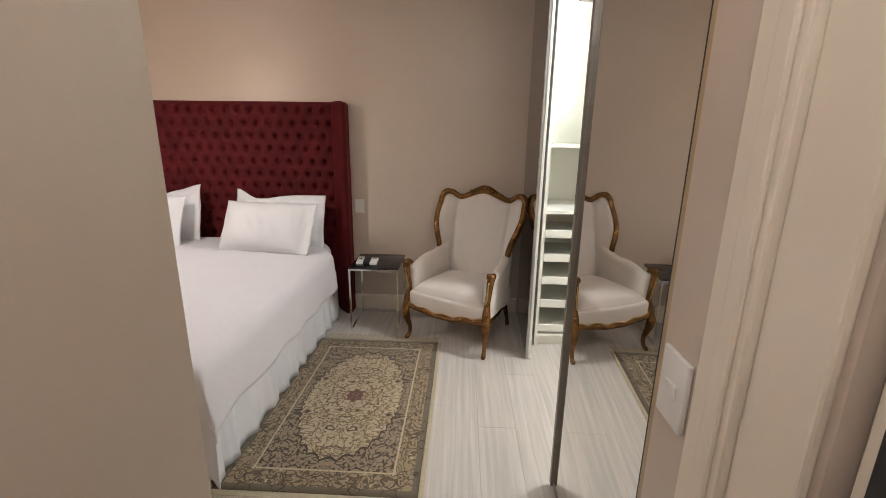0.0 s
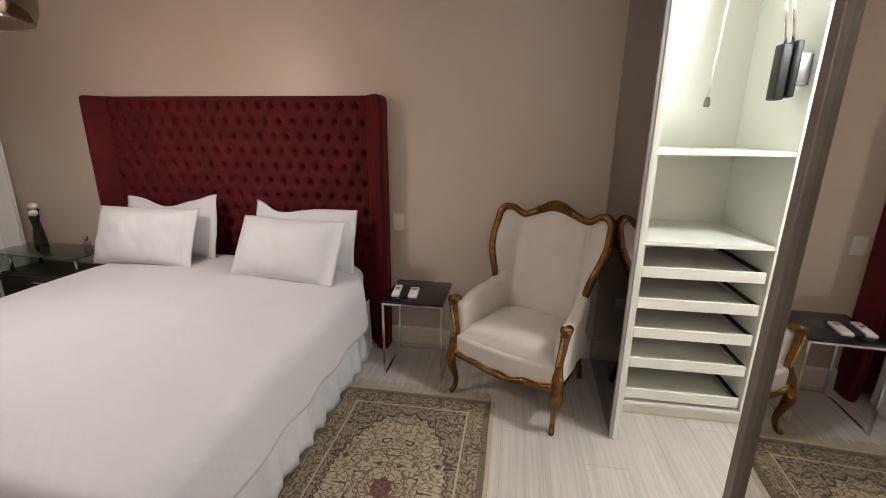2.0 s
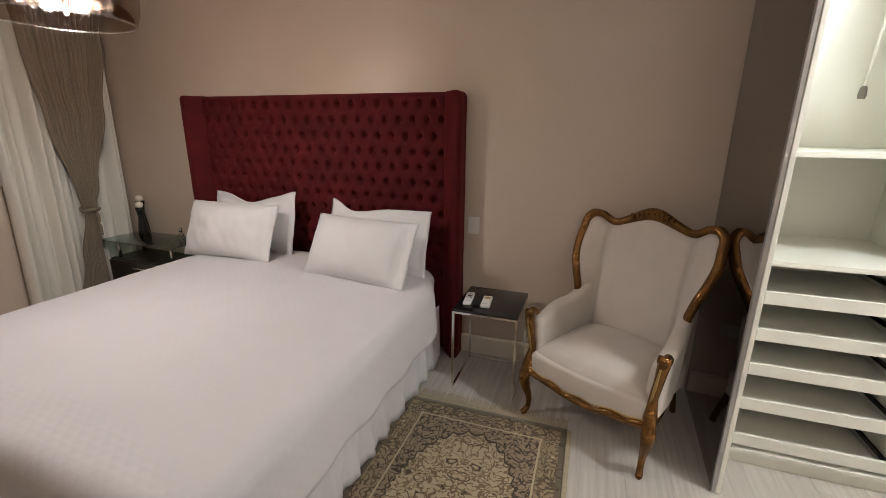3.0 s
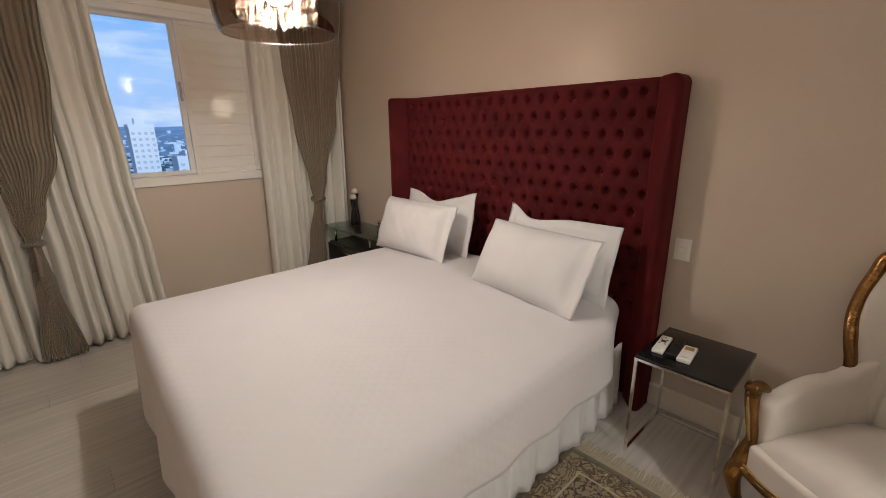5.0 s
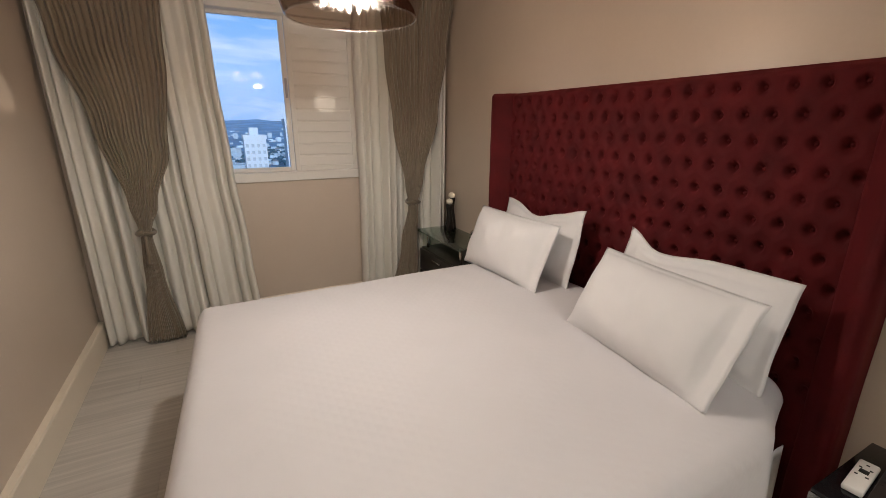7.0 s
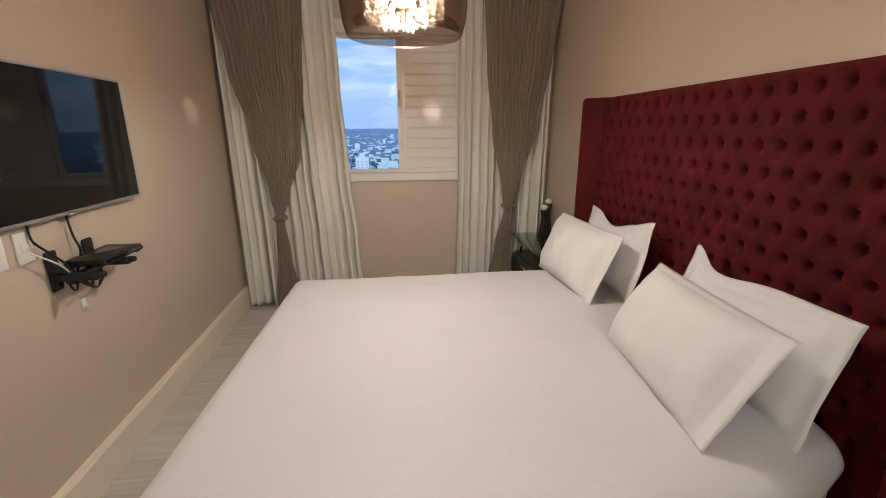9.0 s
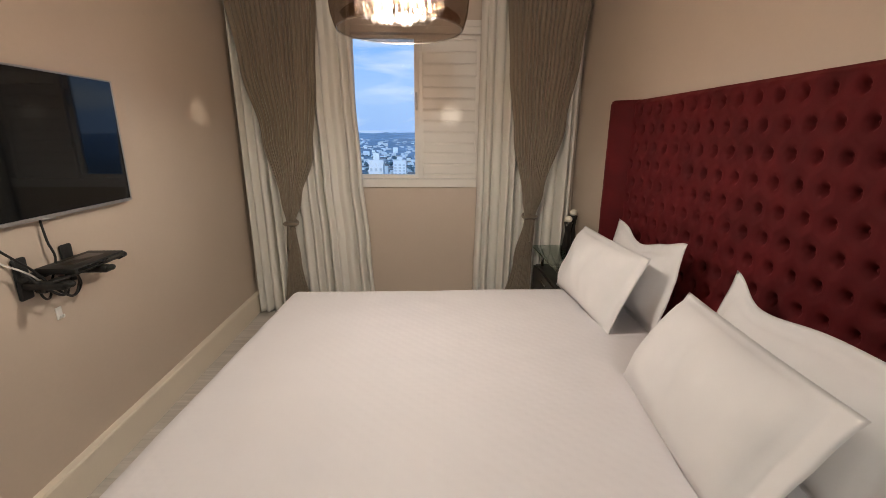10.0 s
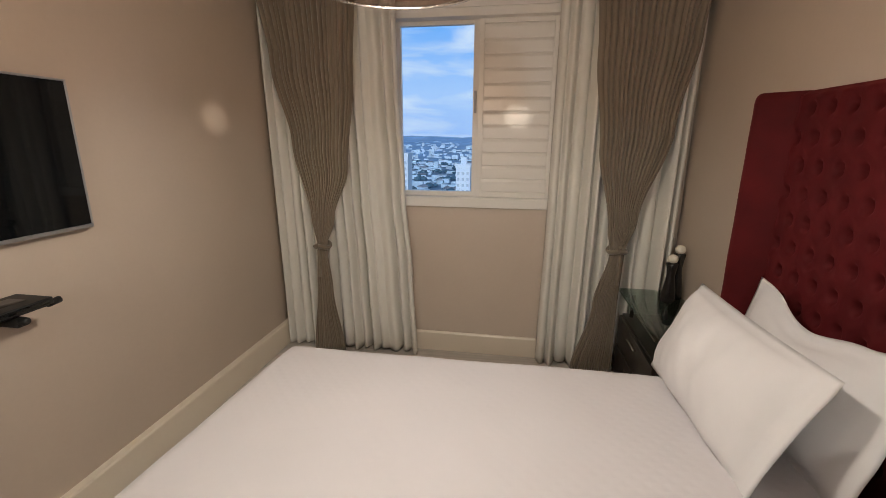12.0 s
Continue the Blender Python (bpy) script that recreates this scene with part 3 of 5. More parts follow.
def bed():
    b = thing("bed", "king-size bed made up with a white quilted coverlet and pleated skirt", "bed")
    part("base", boxes(((BX0 + 0.10, BY0 + 0.10, 0.0), (BX1 - 0.11, BY1, 0.31)), bevel=0.01), SKIRT, b, "", False)
    part("mattress", boxes(((BX0 + 0.03, BY0 + 0.03, 0.31), (BX1 - 0.15, BY1, BZ - 0.03)), bevel=0.06, seg=4), MATTRESS, b, "white mattress")
    r, over, foot = 0.075, 0.30, 0.50

    def drop(d, flare):
        """How far cloth goes out and down at a length d past the start of the rounded edge."""
        q = r * math.pi / 2
        if d <= 0:
            return d, 0.0
        if d < q:
            return r * math.sin(d / r), r * (1 - math.cos(d / r))
        return r + flare * (d - q), r + (d - q)

    span_x, span_y = (BX1 - BX0 - 2 * r), (BY1 - BY0 - r)

    def place(u, v):
        s = u * (span_x + 2 * over) - over
        t = v * (span_y + foot)
        # side that the cloth hangs over: left (s < 0) or right (s > span)
        if s < span_x / 2:
            ox, dx = drop(-s, 0.10)
            x = BX0 + r - ox
        else:
            ox, dx = drop(s - span_x, 0.12)
            x = BX1 - r + ox
        back = BY1 - 0.03 - 0.24 * ease(0.04, 0.26, dx)
        tt = span_y - t
        oy, dy = drop(-tt, 0.06)
        y = BY0 + r - oy
        y = y + (back - BY1) * ease(BY0 + 0.8, BY1, y)
        z = BZ - max(dx, dy) - 0.35 * min(dx, dy) * (1 if dx < 0.2 and dy < 0.2 else 0.6)
        hang = max(dx, dy)
        y -= 0.08 * (x - BX0) / (BX1 - BX0) * ease(3.0, 1.7, y)
        x -= 0.13 * ease(3.10, 3.50, y) * ease(BX1 - 0.5, BX1 - 0.1, x)
        z -= 0.03 * ease(3.15, 3.5, y) * ease(BX1 - 0.35, BX1 - 0.1, x)
        fold = 0.010 * ease(0.05, 0.3, hang)
        if dx >= dy:
            x += math.copysign(fold, s) * (math.sin(y * 17 + 0.9 * math.sin(y * 5)) + 0.6 * wob(y * 6, 3.1))
            z += 0.010 * wob(y * 3.2, 0.4) * ease(0.1, 0.3, dx)
        else:
            y += -fold * (math.sin(x * 15 + math.sin(x * 4)) + 0.6 * wob(x * 6, 8.1))
        if hang < 0.02:
            z += 0.006 * wob(x * 2.3, y * 2.3) + 0.0022 * wob(x * 9, y * 7, 4.0) + 0.006 * math.sin(math.pi * min(1, max(0, (x - BX0) / (BX1 - BX0))))
        return (x, y, z)

    cover = part("coverlet", sheet(place, 150, 130, uv=lambda u, v: (u * (span_x + 2 * over), v * (span_y + foot))), LINEN_Q, b, "white quilted cotton coverlet")
    thicken(cover, 0.006)

    def ruffle(p0, p1, n, seed):
        p0, p1 = Vector(p0), Vector(p1)
        d = (p1 - p0)
        out = Vector((d.y, -d.x, 0)).normalized()

        def fn(u, v):
            p = p0 + d * u
            k = u * d.length
            ph = k * 2 * math.pi / 0.17 + 3.0 * wob(k * 2.3, seed)
            a = 0.002 + 0.011 * (1 - v)
            o = out * (a * (math.sin(ph) + 0.35 * math.sin(2.3 * ph + 1)) + 0.014 * (1 - v) + 0.015 * wob(k * 1.7, seed + 5))
            return (p.x + o.x, p.y + o.y, 0.005 + 0.37 * v + 0.004 * wob(k * 8, seed) * (1 - v))
        return sheet(fn, n, 8)

    thicken(part("bed_skirt", ruffle((BX1 - 0.10, 1.63, 0), (BX1 - 0.10, 3.50, 0), 240, 1.0), SKIRT, b, "white pleated bed skirt"), 0.003)
    thicken(part("bed_skirt", ruffle((BX0 + 0.09, 1.68, 0), (BX1 - 0.10, 1.63, 0), 220, 4.0), SKIRT, b, "white pleated bed skirt"), 0.003)
    thicken(part("bed_skirt", ruffle((BX0 + 0.09, 3.50, 0), (BX0 + 0.09, 1.68, 0), 200, 7.0), SKIRT, b, "white pleated bed skirt"), 0.003)


bed()


def headboard():
    hb = thing("headboard", "tall dark red velvet headboard with deep button tufting and side wings", "headboard")
    xl, xr, zt = -3.026, -0.887, 1.708
    wl, wr = xl + 0.118, xr - 0.118
    yf = 3.602
    sx, sz = 0.0975, 0.0985
    z_low = 0.50
    holes = []
    rows = int((zt - 0.08 - z_low) / sz)
    for j in range(rows + 1):
        z = zt - 0.066 - j * sz
        n = int((wr - wl - 0.06) / sx)
        x0 = (wl + wr) / 2 - n * sx / 2 + (sx / 2 if j % 2 else 0)
        holes += [(x0 + i * sx, z, j) for i in range(n + (0 if j % 2 else 1))]
    x_start = (wl + wr) / 2 - int((wr - wl - 0.06) / sx) * sx / 2

    def fn(u, v):
        x, z = wl - 0.01 + u * (wr - wl + 0.02), 0.02 + v * (zt - 0.022)
        h = 0.0
        if z > z_low - 0.06:
            j0 = (zt - 0.066 - z) / sz
            best = 9.0
            for j in (math.floor(j0), math.floor(j0) + 1):
                if j < 0 or j > rows:
                    continue
                off = x_start + (sx / 2 if j % 2 else 0)
                i = round((x - off) / sx)
                best = min(best, math.hypot(x - off - i * sx, (z - (zt - 0.066 - j * sz)) * 0.80))
            h = -0.028 * math.exp(-(best / 0.0165) ** 3) - 0.012 * math.exp(-(best / 0.040) ** 2)
        h -= 0.03 * ease(zt - 0.035, zt, z) ** 2
        return (x, yf - 0.008 - h + 0.002 * wob(x * 8, z * 8), z)

    pan = part("tufted_panel", sheet(fn, 330, 270), VELVET, hb)
    part("panel_core", boxes(((wl - 0.01, Y_HEAD - 0.006, 0.0), (wr + 0.01, Y_HEAD - 0.002, zt - 0.012)), bevel=0.001), VELVET, hb)
    btn = turned([(0.0001, -0.004), (0.006, -0.003), (0.0085, 0.0), (0.0085, 0.002)], 8)
    bmesh.ops.rotate(btn, verts=btn.verts, matrix=Matrix.Rotation(radians(-90), 3, "X"))
    first = part("button", btn, VELVET, pan)
    for k, (x, z, j) in enumerate(holes):
        ob = first if k == 0 else new("button", first.data)
        ob.parent = pan
        ob.location = (x, yf + 0.029, z)
    for sign, a in ((1, xl), (-1, xr)):
        # splayed wing: a thick padded lip in front that slopes back to the panel
        sec = [(0.0, Y_HEAD - 0.002), (0.0, 3.535), (0.004, 3.516), (0.014, 3.503), (0.028, 3.500), (0.042, 3.507), (0.060, 3.524), (0.085, 3.552), (0.108, 3.578), (0.124, 3.598), (0.130, 3.622), (0.130, Y_HEAD - 0.002)]
        zs = [0.0] + [0.02 + (zt - 0.06) * k / 36 for k in range(37)] + [zt - 0.028, zt - 0.017, zt - 0.008, zt - 0.002, zt]
        bm = bmesh.new()
        rings = []
        for z in zs:
            top = max(0.0, (z - (zt - 0.04)) / 0.04)
            pull = 0.034 * (1 - math.sqrt(max(0.0, 1 - top * top)))
            ring = []
            for o, y in sec:
                x = a + sign * (max(o, pull) if o < 0.06 else o) + 0.002 * wob(z * 7, y * 9, a)
                yy = y if y > Y_HEAD - 0.01 else min(Y_HEAD - 0.01, y + pull * 0.6 + 0.003 * wob(z * 6, a))
                ring.append(bm.verts.new((x, yy, z)))
            rings.append(ring)
        for r0, r1 in zip(rings, rings[1:]):
            for k in range(len(sec)):
                q = (k + 1) % len(sec)
                bm.faces.new((r0[k], r0[q], r1[q], r1[k]))
        bm.faces.new(rings[0][::-1])
        bm.faces.new(rings[-1])
        part("wing", bm, VELVET, hb)


headboard()


def pillow(m, w, h, thick, flange, seed, label, sag=0.0, ears=(0.0, 0.0), dip=0.1, tail=0.0):
    """A stuffed pillow standing in local x and z, with its flat linen flange."""
    ob = thing("pillow", label, "pillow", m, group="pillows on the bed")

    def side(sign):
        def fn(u, v):
            a, c = 2 * u - 1, 2 * v - 1
            bx, bz = (w / 2 + flange), (h / 2 + flange)
            x, z = a * bx, c * bz
            # slightly hollow sides, pointed corners
            x *= 1 - 0.020 * (1 - c * c) + 0.015 * wob(c * 2, seed)
            z *= 1 - 0.030 * (1 - a * a)
            z -= sag * math.exp(-((a - dip) / 0.42) ** 2) * ease(0.1, 1, c)
            z += ears[a > 0] * ease(0.5, 1, abs(a)) * ease(0.3, 1, c)
            ia = min(1, abs(a) * bx / (w / 2 - (tail if a > 0 else 0)))
            ic = min(1, abs(c) * bz / (h / 2))
            body = max(0.0, (1 - ia ** 2.6)) ** 0.5 * max(0.0, (1 - ic ** 2.4)) ** 0.5
            rim = 0.0 if max(abs(a), abs(c)) > 0.999 else 1.0
            y = sign * (0.0028 * rim + thick / 2 * body)
            soft = 0.012 * wob(x * 6 + seed, z * 6) + 0.006 * wob(x * 15 + z * 9, z * 6 - x * 5, seed)
            y += soft * (0.35 + body) + 0.012 * wob(x * 4, z * 4, seed) * (1 - body)
            return (x, y, z + h / 2 + flange)
        return fn

    bm = sheet(side(-1), 44, 30)
    other = sheet(side(1), 44, 30)
    me = bpy.data.meshes.new("half")
    other.to_mesh(me)
    other.free()
    bm.from_mesh(me)
    bpy.data.meshes.remove(me)
    bmesh.ops.remove_doubles(bm, verts=bm.verts, dist=0.0003)
    part("pillowcase", bm, LINEN, ob)
    return ob


pillow(pose(-1.415, 3.085, 0.622, -31, 0, -6), 0.69, 0.375, 0.20, 0.014, 1.0, "plump white cotton pillow leaning on another pillow", tail=0.055)
pillow(pose(-2.462, 3.205, 0.618, -22, 0, 2), 0.69, 0.370, 0.20, 0.014, 2.0, "plump white cotton pillow leaning at the window side", tail=0.05)
pillow(pose(-1.410, 3.355, 0.600, -15, 0, -4), 0.64, 0.320, 0.13, 0.050, 3.0, "white pillow in a wide-flanged sham against the headboard", 0.035, (0.045, 0.0), -0.45)
pillow(pose(-2.440, 3.425, 0.600, -12, 0, -4), 0.66, 0.340, 0.13, 0.050, 4.0, "white flanged sham pillow drooping along its top edge", 0.06, (0.0, 0.035), -0.1)


# ---- side table and remotes ----
def side_table():
    t = thing("side_table", "small black glass side table on a thin chrome frame", "side table")
    x0, x1, y0, y1, z = -0.812, -0.440, 3.175, 3.575, 0.497
    k = 0.012
    part("tabletop", boxes(((x0 + 0.002, y0 + 0.002, z), (x1 - 0.002, y1 - 0.002, z + 0.012)), bevel=0.002), BLACKGLASS, t, "black glass top")
    part("top_frame", boxes(((x0, y0, z - k), (x1, y0 + k, z)), ((x0, y1 - k, z - k), (x1, y1, z)), ((x0, y0 + k, z - k), (x0 + k, y1 - k, z)), ((x1 - k, y0 + k, z - k), (x1, y1 - k, z))), CHROME, t, "", False)
    for x in (x0, x1 - k):
        for y in (y0, y1 - k):
            part("leg", boxes(((x, y, 0.0), (x + k, y + k, z - k))), CHROME, t, "", False)
    for lo, hi in (((x0, y0 + k, 0.0), (x0 + k, y1 - k, k)), ((x1 - k, y0 + k, 0.0), (x1, y1 - k, k)), ((x0 + k, y1 - k, 0.0), (x1 - k, y1, k))):
        part("floor_rail", boxes((lo, hi)), CHROME, t, "", False)


side_table()


def remote(m, mat, keymat, w, l, label, window):
    r = thing("remote_control", label, "remote", m, group="remotes on the side table")
    part("case", boxes(((-w / 2, -l / 2, 0), (w / 2, l / 2, 0.02)), bevel=0.006, seg=3), mat, r)
    if window:
        part("display", boxes(((-w * 0.32, l * 0.16, 0.0195), (w * 0.32, l * 0.36, 0.0215)), bevel=0.0006), BRASS, r, "dull brown display")
        part("brand_bar", boxes(((-w * 0.22, -l * 0.36, 0.0195), (w * 0.22, -l * 0.33, 0.021))), SILVER, r)
    else:
        part("dial", boxes(((-0.011, 0.008, 0.0195), (0.011, 0.03, 0.0215)), bevel=0.001), keymat, r)
        for i, j in ((-1, -1), (1, -1), (-1, 1), (1, 1), (0, 2)):
            part("key", boxes(((i * 0.012 - 0.004, j * 0.022 + 0.015 - 0.003, 0.0195), (i * 0.012 + 0.004, j * 0.022 + 0.015 + 0.003, 0.0215)), bevel=0.001), keymat, r)


remote(pose(-0.757, 3.335, 0.5095, 0, 0, 6), PLASTIC, BLACK, 0.048, 0.17, "white remote control with dark keys lying on black glass", False)
remote(pose(-0.703, 3.345, 0.5095, 0, 0, 6), BLACK, BLACK, 0.045, 0.18, "black remote control lying between two white ones", False)
remote(pose(-0.647, 3.320, 0.5095, 0, 0, 5), PLASTIC, BLACK, 0.055, 0.15, "white air-conditioner remote with a small display", True)


# ---- the armchair ----
def armchair():
    ch = thing("armchair", "antique wing armchair, carved gilded frame and oatmeal linen upholstery", "armchair", pose(-0.080, 2.957, 0, 0, 0, -27))

    def seat_fn(sign):
        def fn(u, v):
            a, c = 2 * u - 1, 2 * v - 1
            half = 0.300 - 0.035 * v
            x = a * half
            y = 0.005 + 0.50 * v - 0.028 * (1 - a * a) * (1 - v)
            rim = max(0, 1 - abs(a) ** 4) ** 0.4 * max(0, 1 - abs(c) ** 4) ** 0.4
            z = 0.345 + (0.095 * rim + 0.018 * (1 - a * a) if sign > 0 else -0.085 * rim)
            return (x, y, z + 0.003 * wob(x * 8, y * 8))
        return fn

    def closed(f0, f1, nu, nv, name, mat, label=""):
        bm = sheet(f0, nu, nv)
        o = sheet(f1, nu, nv)
        me = bpy.data.meshes.new("half")
        o.to_mesh(me)
        o.free()
        bm.from_mesh(me)
        bpy.data.meshes.remove(me)
        bmesh.ops.remove_doubles(bm, verts=bm.verts, dist=0.003)
        return part(name, bm, mat, ch, label)

    closed(seat_fn(1), seat_fn(-1), 30, 26, "seat_cushion", UPHOLSTERY)
    base = boxes(((-0.298, -0.008, 0.235), (0.298, 0.49, 0.375)), bevel=0.02, seg=3)
    bmesh.ops.subdivide_edges(base, edges=[e for e in base.edges if e.calc_length() > 0.3], cuts=10)
    for v in base.verts:
        v.co.y -= 0.026 * max(0, 1 - (v.co.x / 0.3) ** 2) * ease(0.3, 0.0, v.co.y)
    part("seat_base", base, UPHOLSTERY, ch)

    def crest(x):
        """Height of the top rail across the back."""
        q = abs(x)
        return 1.000 + 0.062 * math.exp(-(q / 0.115) ** 2) + 0.034 * math.exp(-((q - 0.285) / 0.05) ** 2) - 0.012 * math.exp(-((q - 0.20) / 0.05) ** 2)

    def back_line(x, z):
        """Depth of the upholstered back: reclined, with the wings turned forward."""
        y = 0.475 + 0.125 * ease(0.42, 1.05, z)
        q = abs(x)
        return y - 0.15 * ease(0.20, 0.335, q) * ease(1.12, 0.55, z) - 0.02 * ease(0.2, 0.335, q)

    def half_width(z):
        """The wing's outer line from arm to crest: narrow above the arm, swelling near the top."""
        return 0.275 + 0.058 * ease(0.62, 0.90, z) + 0.012 * math.sin(max(0, z - 0.6) * 7)

    def back_fn(sign):
        def fn(u, v):
            a = 2 * u - 1
            x = a * 0.33
            z = 0.36 + v * (crest(x) - 0.37)
            x = a * half_width(z)
            rim = max(0, 1 - abs(a) ** 6) ** 0.4 * max(0, 1 - (2 * v - 1) ** 8) ** 0.4
            y = back_line(x, z) + (-0.025 * rim if sign < 0 else 0.045 * rim)
            if sign < 0:
                y += 0.022 * math.exp(-((abs(x) - 0.215) / 0.009) ** 2)
            return (x, y, z)
        return fn

    closed(back_fn(-1), back_fn(1), 60, 34, "backrest", UPHOLSTERY)
    for s in (-1, 1):
        bm = boxes(((0.262, 0.030, 0.265), (0.330, 0.49, 0.605)), bevel=0.030, seg=4)
        bmesh.ops.subdivide_edges(bm, edges=[e for e in bm.edges if e.calc_length() > 0.15], cuts=8)
        for v in bm.verts:
            v.co.z -= 0.06 * ease(0.30, 0.0, v.co.y) * ease(0.4, 0.6, v.co.z) - 0.07 * ease(0.32, 0.5, v.co.y) * ease(0.4, 0.6, v.co.z)
            v.co.x = s * (v.co.x - 0.045 * ease(0.15, 0.5, v.co.y) + 0.012 * ease(0.4, 0.6, v.co.z))
        part("arm_pad", bm, UPHOLSTERY, ch)
        post = [(s * 0.322, 0.075, 0.565), (s * 0.334, 0.040, 0.580), (s * 0.330, 0.012, 0.555), (s * 0.320, 0.014, 0.47), (s * 0.308, 0.020, 0.385), (s * 0.313, 0.000, 0.31), (s * 0.315, -0.006, 0.255)]
        arm_post = part("arm_post", tube(post, [0.012, 0.022, 0.025, 0.020, 0.019, 0.029, 0.029], 10, 5), GILT, ch)
        part("scroll", tube([(s * 0.308, 0.006, 0.583), (s * 0.348, 0.006, 0.583)], [0.020, 0.020], 12, 1), GILT, arm_post)
        part("reed", tube([(s * 0.328, -0.010, 0.55), (s * 0.316, -0.006, 0.46), (s * 0.304, 0.002, 0.38)], [0.005, 0.007, 0.005], 6, 4), BRASS, arm_post, "worn gold highlight")
        leg = [(s * 0.315, -0.004, 0.275), (s * 0.322, -0.018, 0.225), (s * 0.315, -0.006, 0.16), (s * 0.304, 0.012, 0.095), (s * 0.303, 0.008, 0.045), (s * 0.310, -0.014, 0.016), (s * 0.312, -0.028, 0.018)]
        part("front_leg", tube(leg, [0.028, 0.031, 0.023, 0.016, 0.014, 0.016, 0.013], 10, 5), GILT, ch)
        part("back_leg", tube([(s * 0.235, 0.49, 0.32), (s * 0.24, 0.52, 0.20), (s * 0.245, 0.565, 0.08), (s * 0.245, 0.585, 0.012)], [0.022, 0.019, 0.015, 0.017], 8, 5), GILT, ch)
        side = [(s * 0.312, 0.02, 0.255), (s * 0.30, 0.18, 0.245), (s * 0.28, 0.34, 0.25), (s * 0.25, 0.49, 0.275)]
        part("side_rail", tube(side, [0.022, 0.018, 0.018, 0.02], 8, 5), GILT, ch)
        wing = [(s * (half_width(z) + 0.008), back_line(half_width(z), z) - 0.004, z) for z in (0.625, 0.66, 0.72, 0.80, 0.88, 0.95, 1.0)]
        wing = [(s * 0.286, wing[0][1] - 0.006, 0.585)] + wing + [(s * 0.318, back_line(0.32, 1.03) - 0.002, 1.035), (s * 0.285, back_line(0.29, 1.04), crest(0.285) + 0.004)]
        part("wing_frame", tube(wing, [0.016, 0.020, 0.021, 0.022, 0.023, 0.024, 0.025, 0.025, 0.024, 0.021], 10, 4), GILT, ch)
    top = [(x, back_line(x, crest(x)) + 0.004, crest(x) + 0.004) for x in [-0.295 + 0.59 * k / 22 for k in range(23)]]
    crest_rail = part("crest_rail", tube(top, [0.021 + 0.014 * math.exp(-(p[0] / 0.10) ** 2) for p in top], 10, 3), GILT, ch)
    for k in range(-4, 5):
        x = k * 0.022
        part("carved_leaf", tube([(x, back_line(x, 1.06) - 0.020, crest(x) - 0.012), (x * 1.15, back_line(x, 1.06) - 0.026, crest(x) + 0.012), (x * 1.22, back_line(x, 1.06) - 0.014, crest(x) + 0.025)], [0.005, 0.012, 0.006], 6, 3), GILT, crest_rail)
    apron = [(x, -0.022 * math.cos(x / 0.31 * math.pi / 2) - 0.004, 0.262 - 0.022 * math.cos(x / 0.31 * math.pi / 2) ** 2 + 0.005 * math.cos(x * 42)) for x in [-0.31 + 0.62 * k / 24 for k in range(25)]]
    fr = part("apron", tube(apron, [0.020 + 0.003 * math.cos(p[0] * 42) for p in apron], 8, 2), GILT, ch)
    part("shell_carving", tube([(-0.05, -0.040, 0.234), (0, -0.046, 0.25), (0.05, -0.040, 0.234)], [0.006, 0.018, 0.006], 8, 4), GILT, fr)
    bead = [(x, y - 0.010, z + 0.024) for x, y, z in apron]
    part("gold_bead", tube(bead, 0.004, 6, 2), BRASS, fr, "worn gold bead")
    part("back_rail", tube([(-0.25, 0.49, 0.28), (0.25, 0.49, 0.28)], 0.02, 8, 1), GILT, ch)


armchair()


# ---- the rug ----
def rug():
    cx, cy, hx, hy = -0.565, 2.320, 0.435, 0.700
    r = thing("rug", "worn beige oriental rug with a cream oval medallion and fringed ends", "rug", pose(cx, cy, 0.0))

    def fn(u, v):
        x, y = (2 * u - 1) * hx, (2 * v - 1) * hy
        return (x + 0.004 * wob(y * 3, 1), y + 0.005 * wob(x * 4, 7), 0.0085 + 0.0012 * wob(x * 7, y * 7))

    thicken(part("woven_top", sheet(fn, 40, 60), RUG, r), 0.0075)
    for s in (-1, 1):
        part("selvage", boxes(((min(s * hx, s * (hx + 0.022)), -hy, 0.0005), (max(s * hx, s * (hx + 0.022)), hy, 0.006)), bevel=0.002), FRINGE, r, "cream woven edge")
        part("kilim_end", boxes(((-hx, min(s * hy, s * (hy + 0.03)), 0.0005), (hx, max(s * hy, s * (hy + 0.03)), 0.005)), bevel=0.002), FRINGE, r, "cream woven end")
        bm = bmesh.new()
        rnd = random.Random(5)
        for k in range(200):
            x = -hx + 2 * hx * k / 199
            a, l = rnd.uniform(-0.014, 0.014), rnd.uniform(0.045, 0.075)
            w = 0.0016
            z = rnd.uniform(0.002, 0.004)
            pts = [(x - w, s * (hy + 0.029)), (x + w, s * (hy + 0.029)), (x + a + w, s * (hy + 0.03 + l)), (x + a - w, s * (hy + 0.03 + l))]
            lo = [bm.verts.new((p[0], p[1], 0.0006)) for p in pts]
            hi = [bm.verts.new((p[0], p[1], z)) for p in pts]
            bm.faces.new(hi)
            for i in range(4):
                bm.faces.new((lo[i], lo[(i + 1) % 4], hi[(i + 1) % 4], hi[i]))
        tagged(part("fringe", bm, FRINGE, r, "cream knotted fringe", False), kind="stuff")


rug()


